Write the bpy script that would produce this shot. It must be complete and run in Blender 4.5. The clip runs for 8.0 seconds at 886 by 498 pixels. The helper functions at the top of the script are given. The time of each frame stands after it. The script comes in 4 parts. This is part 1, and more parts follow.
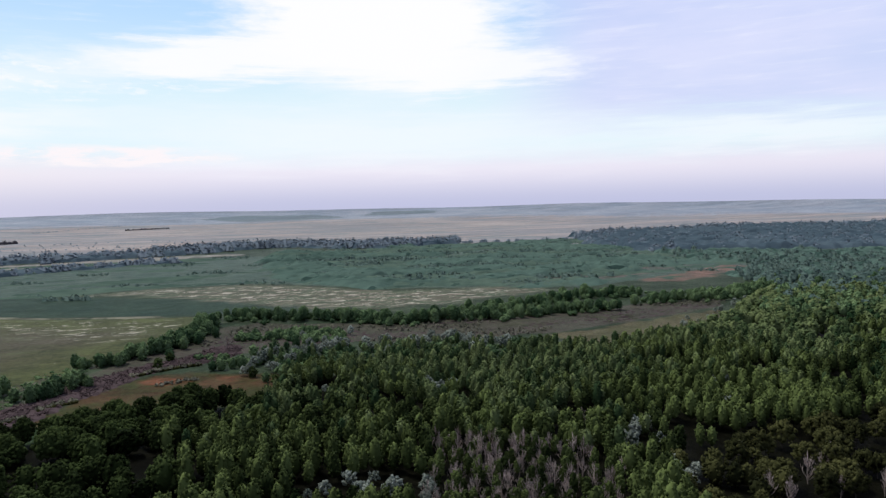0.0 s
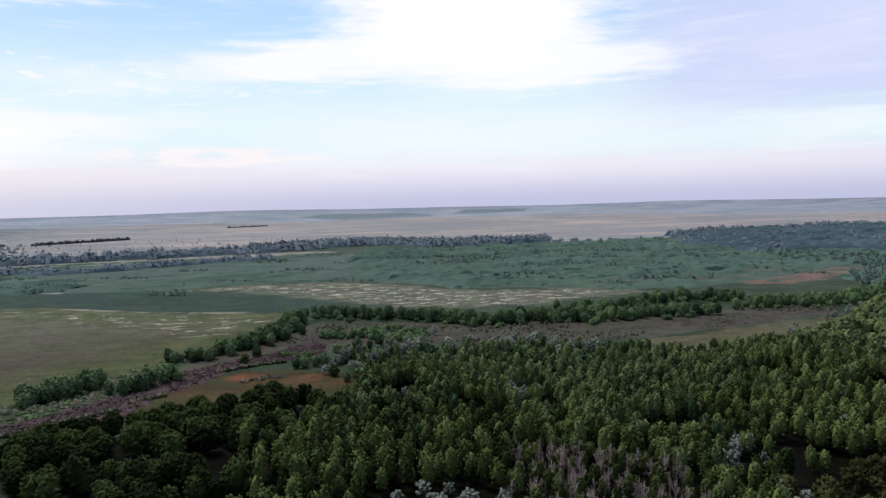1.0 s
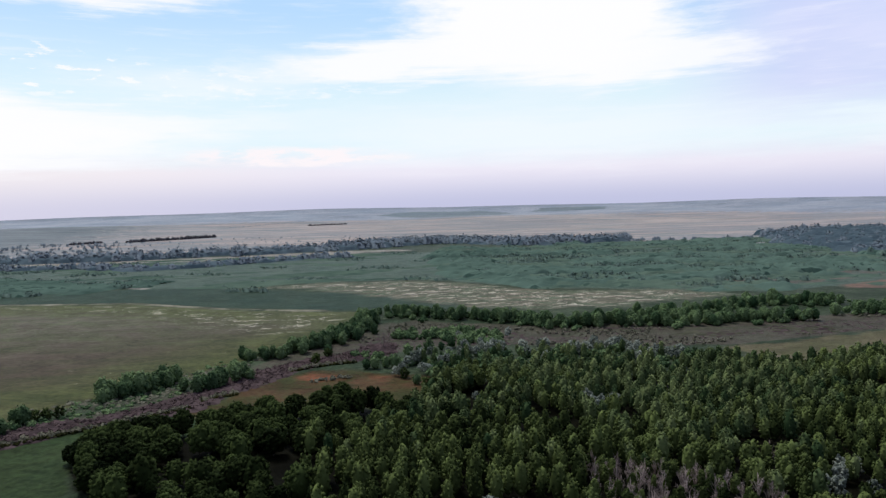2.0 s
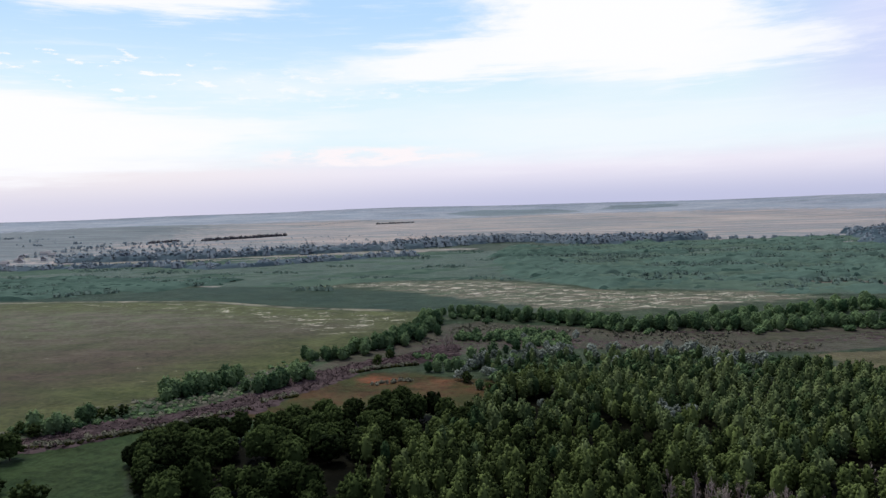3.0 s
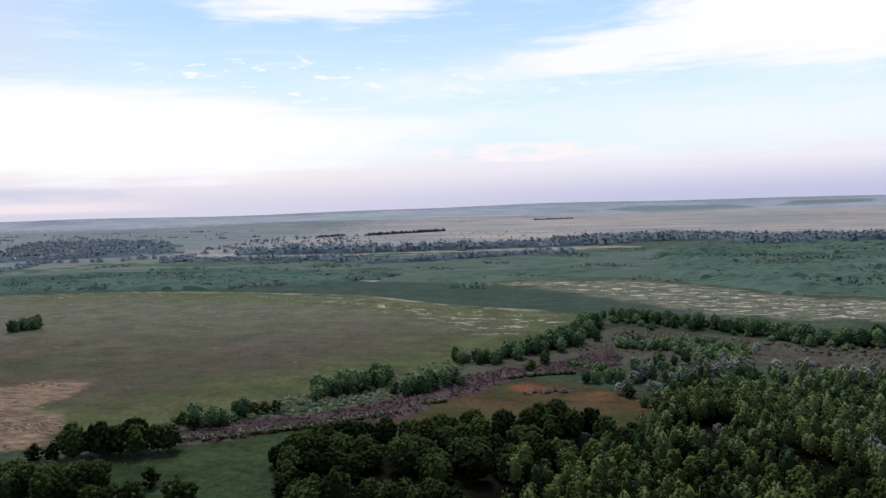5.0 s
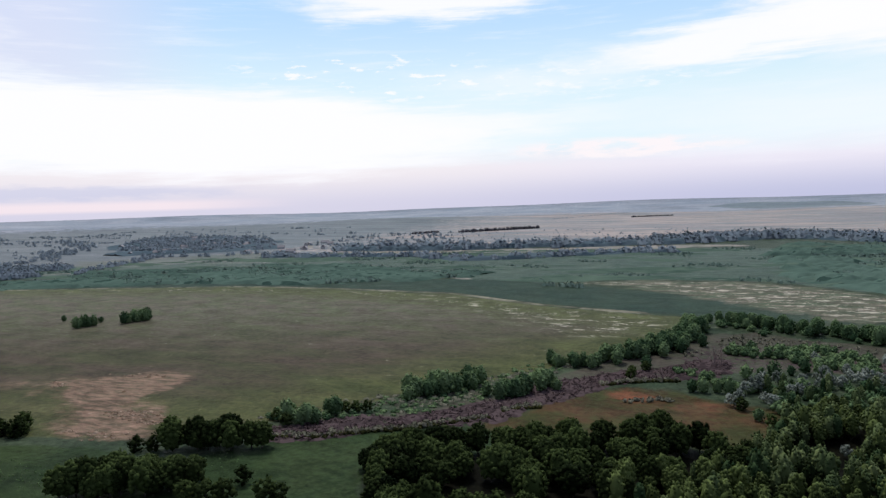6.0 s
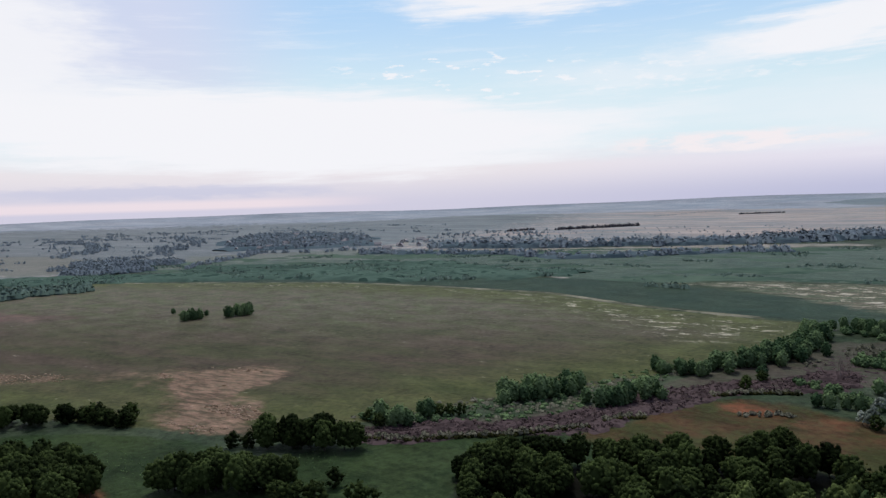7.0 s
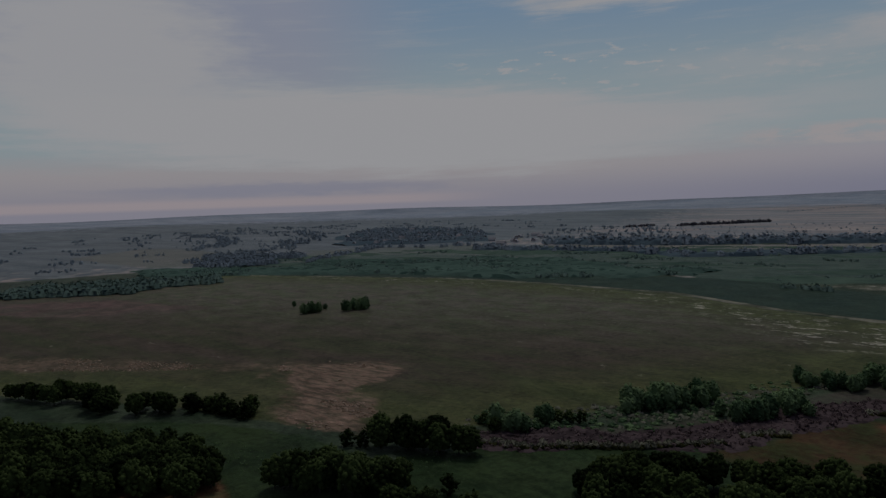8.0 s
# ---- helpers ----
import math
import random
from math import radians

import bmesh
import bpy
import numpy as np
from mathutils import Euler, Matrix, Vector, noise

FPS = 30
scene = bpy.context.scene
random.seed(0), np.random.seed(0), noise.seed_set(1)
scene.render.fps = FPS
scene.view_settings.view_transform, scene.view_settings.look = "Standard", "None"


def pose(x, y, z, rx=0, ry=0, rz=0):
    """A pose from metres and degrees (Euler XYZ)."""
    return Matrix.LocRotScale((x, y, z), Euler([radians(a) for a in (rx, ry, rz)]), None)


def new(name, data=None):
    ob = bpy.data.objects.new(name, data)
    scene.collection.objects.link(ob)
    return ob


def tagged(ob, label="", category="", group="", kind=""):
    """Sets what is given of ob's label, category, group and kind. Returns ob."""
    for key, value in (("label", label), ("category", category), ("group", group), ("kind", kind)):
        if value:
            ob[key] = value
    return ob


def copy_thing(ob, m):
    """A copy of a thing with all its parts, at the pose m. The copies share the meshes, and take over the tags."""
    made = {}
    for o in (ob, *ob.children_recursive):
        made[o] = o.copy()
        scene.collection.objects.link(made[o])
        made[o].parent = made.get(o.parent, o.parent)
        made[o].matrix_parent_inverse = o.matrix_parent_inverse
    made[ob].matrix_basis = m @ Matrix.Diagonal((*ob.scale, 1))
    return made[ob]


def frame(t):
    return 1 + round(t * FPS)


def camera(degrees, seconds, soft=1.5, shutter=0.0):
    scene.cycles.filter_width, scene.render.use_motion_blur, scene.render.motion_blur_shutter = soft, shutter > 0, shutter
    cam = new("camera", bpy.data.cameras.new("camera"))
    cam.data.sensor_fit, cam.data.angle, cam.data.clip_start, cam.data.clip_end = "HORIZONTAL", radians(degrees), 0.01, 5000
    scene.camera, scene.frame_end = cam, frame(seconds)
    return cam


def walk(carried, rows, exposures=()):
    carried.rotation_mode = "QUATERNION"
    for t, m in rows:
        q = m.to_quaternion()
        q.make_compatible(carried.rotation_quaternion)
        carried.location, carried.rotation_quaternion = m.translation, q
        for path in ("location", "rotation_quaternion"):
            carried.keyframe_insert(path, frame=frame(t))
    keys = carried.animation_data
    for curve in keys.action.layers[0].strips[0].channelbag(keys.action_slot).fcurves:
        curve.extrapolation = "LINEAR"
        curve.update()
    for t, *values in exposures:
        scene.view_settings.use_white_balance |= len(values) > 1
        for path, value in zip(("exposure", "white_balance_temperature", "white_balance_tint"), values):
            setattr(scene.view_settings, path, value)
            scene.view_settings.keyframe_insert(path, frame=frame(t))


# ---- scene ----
cam = camera(64.6, 8.0, 1.4)
# seconds, place in metres, then yaw to the left, pitch up and roll in degrees
ROWS = [
    (0, -0.01, -0.00, 80.03, 0.00, -3.57, -1.12),
    (0.5, 1.69, 5.71, 80.12, 3.87, -3.60, -1.15),
    (1, 2.84, 10.94, 80.05, 7.42, -3.59, -1.19),
    (1.5, 3.40, 16.22, 80.06, 10.77, -3.59, -1.20),
    (3, 1.78, 33.90, 79.91, 19.25, -3.61, -1.56),
    (3.5, 0.71, 39.03, 80.02, 22.23, -3.60, -1.64),
    (4, -1.05, 44.29, 79.99, 25.20, -3.60, -1.69),
    (4.5, -3.16, 49.01, 80.13, 28.48, -3.61, -1.67),
    (6, -11.45, 61.05, 80.41, 39.76, -3.66, -1.71),
    (6.5, -14.77, 64.67, 80.44, 43.48, -3.67, -1.81),
    (7, -18.66, 68.19, 80.41, 47.53, -3.66, -1.84),
    (7.5, -23.05, 71.30, 80.37, 51.98, -3.70, -1.91),
    (8, -28.12, 73.75, 80.62, 56.81, -3.75, -1.93),
]
# the picture is faded towards black over the last second
FADE = [(t, stops, 6300.0, 12.0) for t, stops in ((0.0, 0.0), (6.7, 0.0), (7.0, -0.13), (7.2, -0.34), (7.4, -0.67), (7.6, -1.03), (7.8, -1.41), (8.0, -1.8))]
walk(cam, [(t, pose(x, y, z, 0, 0, yaw) @ pose(0, 0, 0, 90 + pitch, 0, 0) @ pose(0, 0, 0, 0, 0, roll)) for t, x, y, z, yaw, pitch, roll in ROWS], FADE)


# ---------------------------------------------------------------- sky and sun
def node_maker(tree):
    """Small helpers to write shader arithmetic as calls."""
    nodes, links = tree.nodes, tree.links

    def put(socket, value):
        if isinstance(value, bpy.types.NodeSocket):
            links.new(value, socket)
        else:
            socket.default_value = value

    def calc(op, *args):
        n = nodes.new("ShaderNodeMath")
        n.operation = op
        for i, a in enumerate(args):
            put(n.inputs[i], a)
        return n.outputs[0]

    def ramp(value, a, b, lo=0.0, hi=1.0):
        n = nodes.new("ShaderNodeMapRange")
        n.interpolation_type = "SMOOTHSTEP"
        for i, x in enumerate((value, a, b, lo, hi)):
            put(n.inputs[i], x)
        return n.outputs[0]

    def mix(fac, a, b, blend="MIX"):
        n = nodes.new("ShaderNodeMix")
        n.data_type, n.blend_type = "RGBA", blend
        put(n.inputs[0], fac)
        put(n.inputs[6], a)
        put(n.inputs[7], b)
        return n.outputs[2]

    def noise_of(vector, scale, detail=4.0, rough=0.55, colour=False):
        n = nodes.new("ShaderNodeTexNoise")
        if vector is not None:
            links.new(vector, n.inputs["Vector"])
        n.inputs["Scale"].default_value = scale
        n.inputs["Detail"].default_value = detail
        n.inputs["Roughness"].default_value = rough
        return n.outputs["Color" if colour else "Fac"]

    def xyz(x, y, z):
        n = nodes.new("ShaderNodeCombineXYZ")
        for i, a in enumerate((x, y, z)):
            put(n.inputs[i], a)
        return n.outputs[0]

    return nodes, links, calc, ramp, mix, noise_of, xyz


SUN_AZ, SUN_EL = 48.0, 58.0          # degrees to the left of +y, degrees up

world = bpy.data.worlds.new("evening_sky")
scene.world = world
world.use_nodes = True
world.node_tree.nodes.clear()
nodes, links, calc, ramp, mix, noise_of, xyz = node_maker(world.node_tree)
sky = nodes.new("ShaderNodeTexSky")
sky.sky_type, sky.sun_disc = "NISHITA", False
sky.sun_elevation, sky.sun_rotation = radians(SUN_EL), radians(-SUN_AZ)
coord = nodes.new("ShaderNodeTexCoord")
split = nodes.new("ShaderNodeSeparateXYZ")
links.new(coord.outputs["Generated"], split.inputs[0])
dx, dy, dz = split.outputs
az = calc("MULTIPLY", calc("ARCTAN2", calc("MULTIPLY", dx, -1.0), dy), 57.2958)
el = calc("MULTIPLY", calc("ARCSINE", dz), 57.2958)
wide = noise_of(xyz(calc("MULTIPLY", az, 0.055), calc("MULTIPLY", el, 0.22), 0.0), 1.0, 5.0)
fine = noise_of(xyz(calc("MULTIPLY", az, 0.28), calc("MULTIPLY", el, 1.1), 4.0), 1.0, 5.0, 0.6)
wisp = noise_of(xyz(calc("ADD", calc("MULTIPLY", az, 0.12), calc("MULTIPLY", el, 0.25)), calc("MULTIPLY", el, 1.3), 9.0), 1.0, 6.0, 0.62)
el_w = calc("ADD", el, calc("ADD", calc("MULTIPLY", calc("SUBTRACT", wide, 0.5), 3.0), calc("MULTIPLY", calc("SUBTRACT", wisp, 0.5), 3.6)))
az_w = calc("ADD", az, calc("MULTIPLY", calc("SUBTRACT", fine, 0.5), 10.0))


el_s = calc("ADD", el, calc("ADD", calc("MULTIPLY", calc("SUBTRACT", fine, 0.5), 1.1), calc("MULTIPLY", calc("SUBTRACT", wisp, 0.5), 0.6)))


def patch(a0, e0, ra, re, tilt=0.0, soft=0.35, height=None):
    """A soft cloud: 1 inside an ellipse of the sky round azimuth a0 and elevation e0, frayed by the noises."""
    da = calc("SUBTRACT", az_w, a0)
    de = calc("SUBTRACT", calc("SUBTRACT", height or el_w, e0), calc("MULTIPLY", da, tilt))
    u, w = calc("DIVIDE", da, ra), calc("DIVIDE", de, re)
    d = calc("SQRT", calc("ADD", calc("MULTIPLY", u, u), calc("MULTIPLY", w, w)))
    return ramp(d, 1.0 + soft, 1.0 - soft)


# clear-sky colours from the horizon up, mixed with the physical sky
low = mix(ramp(el, 0.1, 3.2), mix(ramp(az, 8.0, 60.0), (0.56, 0.58, 0.79, 1), (0.72, 0.70, 0.84, 1)), mix(ramp(az, 15.0, 48.0), (0.88, 0.83, 0.93, 1), (0.93, 0.86, 0.88, 1)))
mid = mix(ramp(el_s, 2.6, 5.0), low, (0.76, 0.93, 0.97, 1))
high = mix(ramp(el, 8.0, 16.0), mid, (0.50, 0.74, 0.99, 1))
dome = mix(ramp(el, 17.0, 40.0), high, (0.09, 0.14, 0.29, 1))
scaled = mix(1.0, sky.outputs[0], (0.11, 0.11, 0.11, 1), "MULTIPLY")
colour = mix(0.12, dome, scaled)
# the bluish veil of cloud over the dry plain side
veil = calc("MULTIPLY", ramp(az, -2.0, -14.0), ramp(el_w, 4.5, 8.0))
colour = mix(calc("MULTIPLY", veil, 0.85), colour, mix(ramp(wide, 0.3, 0.7), (0.60, 0.66, 0.92, 1), (0.74, 0.75, 0.96, 1)))
veil_left = calc("MULTIPLY", ramp(az, 55.0, 70.0), ramp(el_w, 7.5, 10.5))
colour = mix(calc("MULTIPLY", veil_left, 0.8), colour, (0.74, 0.76, 0.90, 1))
white = (1.0, 0.995, 0.995, 1)
CLOUDS = [  # azimuth, elevation, half width, half height, tilt, softness, weight
    (5.0, 14.6, 10.5, 5.4, 0.0, 0.32, 1.0),
    (15.0, 11.6, 12.5, 1.5, -0.06, 0.45, 0.95),
    (-2.0, 10.8, 9.0, 1.7, 0.0, 0.4, 0.9),
    (61.0, 6.0, 27.0, 3.3, 0.03, 0.28, 1.0),
    (44.0, 6.6, 16.0, 1.4, 0.0, 0.5, 0.7),
    (82.0, 11.0, 9.0, 6.0, 0.0, 0.4, 0.9),
    (41.0, 16.0, 9.5, 1.8, -0.02, 0.4, 0.95),
    (33.0, 9.4, 7.0, 0.9, 0.0, 0.9, 0.45),
    (-26.0, 5.0, 9.0, 1.0, 0.0, 0.8, 0.5),
    (5.0, 5.5, 20.0, 2.2, 0.0, 0.8, 0.55),
]
for a0, e0, ra, re, tilt, soft, weight in CLOUDS:
    colour = mix(calc("MULTIPLY", patch(a0, e0, ra, re, tilt, soft), weight), colour, white)
# thin streaks of high cloud
streaks = calc("MULTIPLY", ramp(wisp, 0.48, 0.85), calc("MULTIPLY", ramp(el, 5.0, 8.0), ramp(el, 40.0, 20.0)))
colour = mix(calc("MULTIPLY", streaks, 0.45), colour, white)
# small puffs, broken by the fine noise
curl = noise_of(xyz(calc("MULTIPLY", az, 0.5), calc("MULTIPLY", el, 1.7), 2.0), 1.0, 5.0, 0.6)
puffs = calc("MULTIPLY", patch(45.0, 10.3, 9.5, 1.5, 0.05, 0.5), ramp(curl, 0.56, 0.66))
bits = calc("MULTIPLY", patch(28.0, 9.6, 9.0, 1.4, 0.0, 0.5), ramp(curl, 0.50, 0.66))
colour = mix(calc("MULTIPLY", bits, 0.6), colour, white)
colour = mix(calc("MULTIPLY", puffs, 0.9), colour, white)
# rose-lit bank low over the plain, and the grey bank with its bright rim
rose = patch(26.0, 4.1, 8.0, 0.75, 0.0, 0.3, el_s)
colour = mix(calc("MULTIPLY", calc("MULTIPLY", rose, ramp(fine, 0.36, 0.54)), 0.95), colour, (1.0, 0.93, 0.92, 1))
grey = patch(69.0, 1.55, 12.0, 0.5, 0.0, 0.45, el_s)
colour = mix(calc("MULTIPLY", grey, 0.6), colour, (0.60, 0.62, 0.78, 1))
rim = calc("MULTIPLY", ramp(az, 50.0, 62.0), calc("MULTIPLY", ramp(el, 0.0, 0.35), ramp(el, 1.1, 0.6)))
colour = mix(calc("MULTIPLY", rim, 0.8), colour, (0.97, 0.83, 0.84, 1))
# away from the evening light the sky is dimmer
away = calc("MULTIPLY", calc("SUBTRACT", 1.0, calc("COSINE", calc("MULTIPLY", calc("SUBTRACT", az, 35.0), 0.0174533))), 0.5)
colour = mix(calc("MULTIPLY", ramp(away, 0.36, 0.85), 0.8), colour, (0.07, 0.10, 0.19, 1))
colour = mix(ramp(el, -0.5, -6.0), colour, (0.10, 0.11, 0.09, 1))
back = nodes.new("ShaderNodeBackground")
links.new(colour, back.inputs["Color"])
back.inputs["Strength"].default_value = 1.0
out = nodes.new("ShaderNodeOutputWorld")
links.new(back.outputs[0], out.inputs["Surface"])

sun = bpy.data.lights.new("sun", "SUN")
sun.energy, sun.angle, sun.color = 2.5, radians(16.0), (1.0, 0.985, 0.95)
sun_ob = new("sun", sun)
sun_dir = Vector((-math.sin(radians(SUN_AZ)) * math.cos(radians(SUN_EL)), math.cos(radians(SUN_AZ)) * math.cos(radians(SUN_EL)), math.sin(radians(SUN_EL))))
sun_ob.rotation_euler = sun_dir.to_track_quat("Z", "Y").to_euler()
sun_ob.location = (0, 0, 300)


# ---------------------------------------------------------------- materials
def plant_material(name, dark, light, rough=0.8, spec=0.02, leafy=0.1, haze_sheen=0.0):
    """Foliage: two greens mixed by a random value of each plant and a fine noise, a little light let through."""
    m = bpy.data.materials.new(name)
    m.use_nodes = True
    m.node_tree.nodes.clear()
    nodes, links, calc, ramp, mix, noise_of, xyz = node_maker(m.node_tree)
    info = nodes.new("ShaderNodeObjectInfo")
    tint = nodes.new("ShaderNodeAttribute")
    tint.attribute_name = "tint"
    geo = nodes.new("ShaderNodeNewGeometry")
    each = calc("FRACT", calc("ADD", info.outputs["Random"], tint.outputs["Fac"]))
    grain = noise_of(geo.outputs["Position"], 0.9, 3.0)
    broad = noise_of(geo.outputs["Position"], 0.012, 3.0)
    value = calc("ADD", calc("MULTIPLY", each, 0.6), calc("ADD", calc("MULTIPLY", geo.outputs["Random Per Island"], 0.16), calc("MULTIPLY", grain, 0.4)))
    stand = noise_of(geo.outputs["Position"], 0.004, 2.0)
    value = calc("ADD", value, calc("ADD", calc("MULTIPLY", calc("SUBTRACT", broad, 0.5), 0.6), calc("MULTIPLY", calc("SUBTRACT", stand, 0.5), 0.45)))
    base = mix(ramp(value, 0.1, 1.0), (*dark, 1), (*light, 1))
    bsdf = nodes.new("ShaderNodeBsdfPrincipled")
    links.new(base, bsdf.inputs["Base Color"])
    bsdf.inputs["Roughness"].default_value = rough
    bsdf.inputs["Specular IOR Level"].default_value = spec
    bsdf.inputs["Sheen Weight"].default_value = haze_sheen          # bluish sheen stands in for haze on far leaves
    bsdf.inputs["Sheen Roughness"].default_value = 0.6
    bsdf.inputs["Sheen Tint"].default_value = (0.78, 0.88, 1.0, 1)
    leaf = nodes.new("ShaderNodeBsdfTranslucent")
    links.new(base, leaf.inputs["Color"])
    both = nodes.new("ShaderNodeMixShader")
    both.inputs[0].default_value = leafy
    links.new(bsdf.outputs[0], both.inputs[1])
    links.new(leaf.outputs[0], both.inputs[2])
    out = nodes.new("ShaderNodeOutputMaterial")
    links.new(both.outputs[0], out.inputs["Surface"])
    return m


# one poplar in two colours: near darkened for lens falloff, farther paled for haze
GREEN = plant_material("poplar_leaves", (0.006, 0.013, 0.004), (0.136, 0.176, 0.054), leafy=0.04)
HAZED_GREEN = plant_material("hazed_poplar_leaves", (0.020, 0.046, 0.018), (0.172, 0.212, 0.082), leafy=0.05)
DEEP = plant_material("broad_leaves", (0.003, 0.007, 0.002), (0.062, 0.088, 0.026), leafy=0.03)
# green shifted to blue: some haze is put into these leaves
MID_HAZE_WOOD = plant_material("mid_haze_wood_leaves", (0.070, 0.118, 0.094), (0.145, 0.212, 0.165), 0.9, 0.02, 0.3, 0.08)
HEDGE = plant_material("hedge_leaves", (0.036, 0.076, 0.034), (0.182, 0.262, 0.114), 0.8, 0.02, 0.1)
OLIVE = plant_material("willow_leaves", (0.007, 0.010, 0.004), (0.086, 0.088, 0.030), leafy=0.04)
DRAB = plant_material("drab_scrub", (0.080, 0.086, 0.058), (0.200, 0.195, 0.138))
SILVER = plant_material("silver_leaves", (0.13, 0.155, 0.118), (0.35, 0.385, 0.315))
PURPLE = plant_material("purple_twigs", (0.064, 0.046, 0.048), (0.140, 0.102, 0.100))
STRAW = plant_material("dry_grass", (0.210, 0.140, 0.085), (0.480, 0.360, 0.255), 0.9, 0.02, 0.2)
# blue-grey leaf colour holds the haze of the far woods
HAZED_WOOD = plant_material("hazed_wood_leaves", (0.130, 0.168, 0.195), (0.202, 0.250, 0.272), 0.9, 0.02, 0.3, 0.2)
SHELTER = plant_material("shelter_belt_leaves", (0.060, 0.060, 0.070), (0.120, 0.115, 0.125), 0.9, 0.03, 0.2)
# the next two roofs carry mid-distance haze in their colour
ROOF_MID_HAZE = plant_material("mid_haze_wood_roof", (0.030, 0.058, 0.046), (0.100, 0.154, 0.118), 0.95, 0.0, 0.0)
ROOF_MARSH_HAZE = plant_material("marsh_haze_roof", (0.046, 0.078, 0.060), (0.110, 0.156, 0.112), 0.95, 0.0, 0.0)
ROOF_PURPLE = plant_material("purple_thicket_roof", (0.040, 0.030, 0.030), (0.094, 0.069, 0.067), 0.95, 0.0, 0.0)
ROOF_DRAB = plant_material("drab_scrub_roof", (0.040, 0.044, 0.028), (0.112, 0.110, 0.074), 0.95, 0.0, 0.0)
# far leaf roofs, with haze put into their colour
ROOF_HAZED = plant_material("hazed_wood_roof", (0.040, 0.064, 0.078), (0.098, 0.134, 0.146), 0.95, 0.0, 0.0, 0.02)
BARK = plant_material("bark", (0.045, 0.038, 0.030), (0.11, 0.095, 0.08), 0.9, 0.1, 0.0)
DEADWOOD = plant_material("dead_wood", (0.26, 0.20, 0.175), (0.50, 0.41, 0.36), 0.9, 0.1, 0.0)


def plain_material(name, a, b, rough=0.8, scale=2.0):
    m = bpy.data.materials.new(name)
    m.use_nodes = True
    nodes, links, calc, ramp, mix, noise_of, xyz = node_maker(m.node_tree)
    geo = nodes.new("ShaderNodeNewGeometry")
    bsdf = nodes["Principled BSDF"]
    links.new(mix(noise_of(geo.outputs["Position"], scale), (*a, 1), (*b, 1)), bsdf.inputs["Base Color"])
    bsdf.inputs["Roughness"].default_value = rough
    return m


PLASTER = plain_material("pale_plaster", (0.55, 0.53, 0.50), (0.72, 0.70, 0.67))
ROOFING = plain_material("grey_roofing", (0.18, 0.17, 0.17), (0.34, 0.32, 0.31))

# ---------------------------------------------------------------- land: cover zones in plan (x, y in metres)
MEADOW = [(-150, 452), (-172, 405), (-185, 372), (-186, 330), (-205, 300), (-216, 255), (-228, 222), (-246, 196), (-262, 172), (-300, 150), (-345, 125), (-420, 60), (-520, -60), (-760, -160), (-900, 60), (-905, 330), (-795, 392), (-660, 479), (-597, 505), (-529, 521), (-405, 545), (-307, 522), (-207, 520), (-172, 525)]
REEDS = [(-1010, 395), (-876, 345), (-795, 400), (-660, 486), (-529, 528), (-405, 551), (-307, 530), (-207, 526), (-172, 532), (-85, 545), (-120, 580), (-198, 622), (-321, 648), (-424, 656), (-488, 640), (-560, 600), (-690, 575), (-850, 500)]
CREAM = [(-368, 652), (-306, 715), (-200, 738), (-157, 728), (-62, 668), (58, 677), (113, 650), (60, 612), (4, 560), (-43, 548), (-103, 553), (-150, 575), (-201, 606), (-290, 660)]
CREAM_EDGE = [(-180, 455), (-160, 470), (-150, 500), (-172, 522), (-300, 520), (-420, 540), (-520, 516), (-660, 474), (-800, 386), (-790, 350), (-650, 440), (-500, 500), (-400, 495), (-330, 470), (-250, 430), (-200, 420)]
SAND = [(-360, 184), (-377, 202), (-368, 220), (-346, 235), (-323, 240), (-305, 224), (-300, 208), (-285, 205), (-265, 197), (-257, 180), (-265, 166), (-284, 162), (-302, 170), (-330, 182)]
TAN = [(-530, 60), (-454, 126), (-385, 187), (-380, 172), (-402, 148), (-458, 75), (-500, 20)]
PINK = [(-800, -60), (-707, 79), (-632, 154), (-610, 237), (-753, 171), (-790, 103), (-860, -40)]
ORANGE = [(-164, 258), (-158, 276), (-154, 305), (-149, 327), (-137, 340), (-123, 340), (-109, 340), (-93, 337), (-80, 337), (-70, 323), (-70, 300), (-76, 272), (-88, 276), (-100, 282), (-112, 266), (-132, 250)]
FLAT = [(-222, 170), (-216, 203), (-184, 240), (-163, 262), (-130, 270), (-110, 262), (-140, 225), (-160, 200), (-150, 185), (-170, 160), (-200, 120), (-260, 70), (-320, 60), (-345, 85), (-300, 140), (-262, 165)]
RUST = [(-250, 122), (-218, 128), (-205, 118), (-220, 95), (-260, 60), (-300, 60), (-285, 105)]
HEATH = [(-223, 204), (-202, 217), (-184, 243), (-165, 262), (-160, 290), (-152, 318), (-142, 352), (-130, 372), (-100, 398), (-58, 410), (-30, 412), (4, 412), (40, 420), (78, 436), (143, 475), (213, 525), (228, 566), (164, 552), (89, 511), (46, 495), (5, 492), (-35, 484), (-92, 478), (-130, 490), (-156, 470), (-160, 420), (-172, 380), (-178, 330), (-182, 300), (-195, 260), (-215, 230), (-232, 212)]
CLEARING = [(60, 420), (95, 395), (110, 372), (135, 385), (165, 420), (190, 470), (205, 515), (150, 478), (100, 445)]
RED_BANK = [(186, 690), (233, 692), (303, 753), (345, 815), (380, 850), (336, 860), (263, 766), (212, 734)]
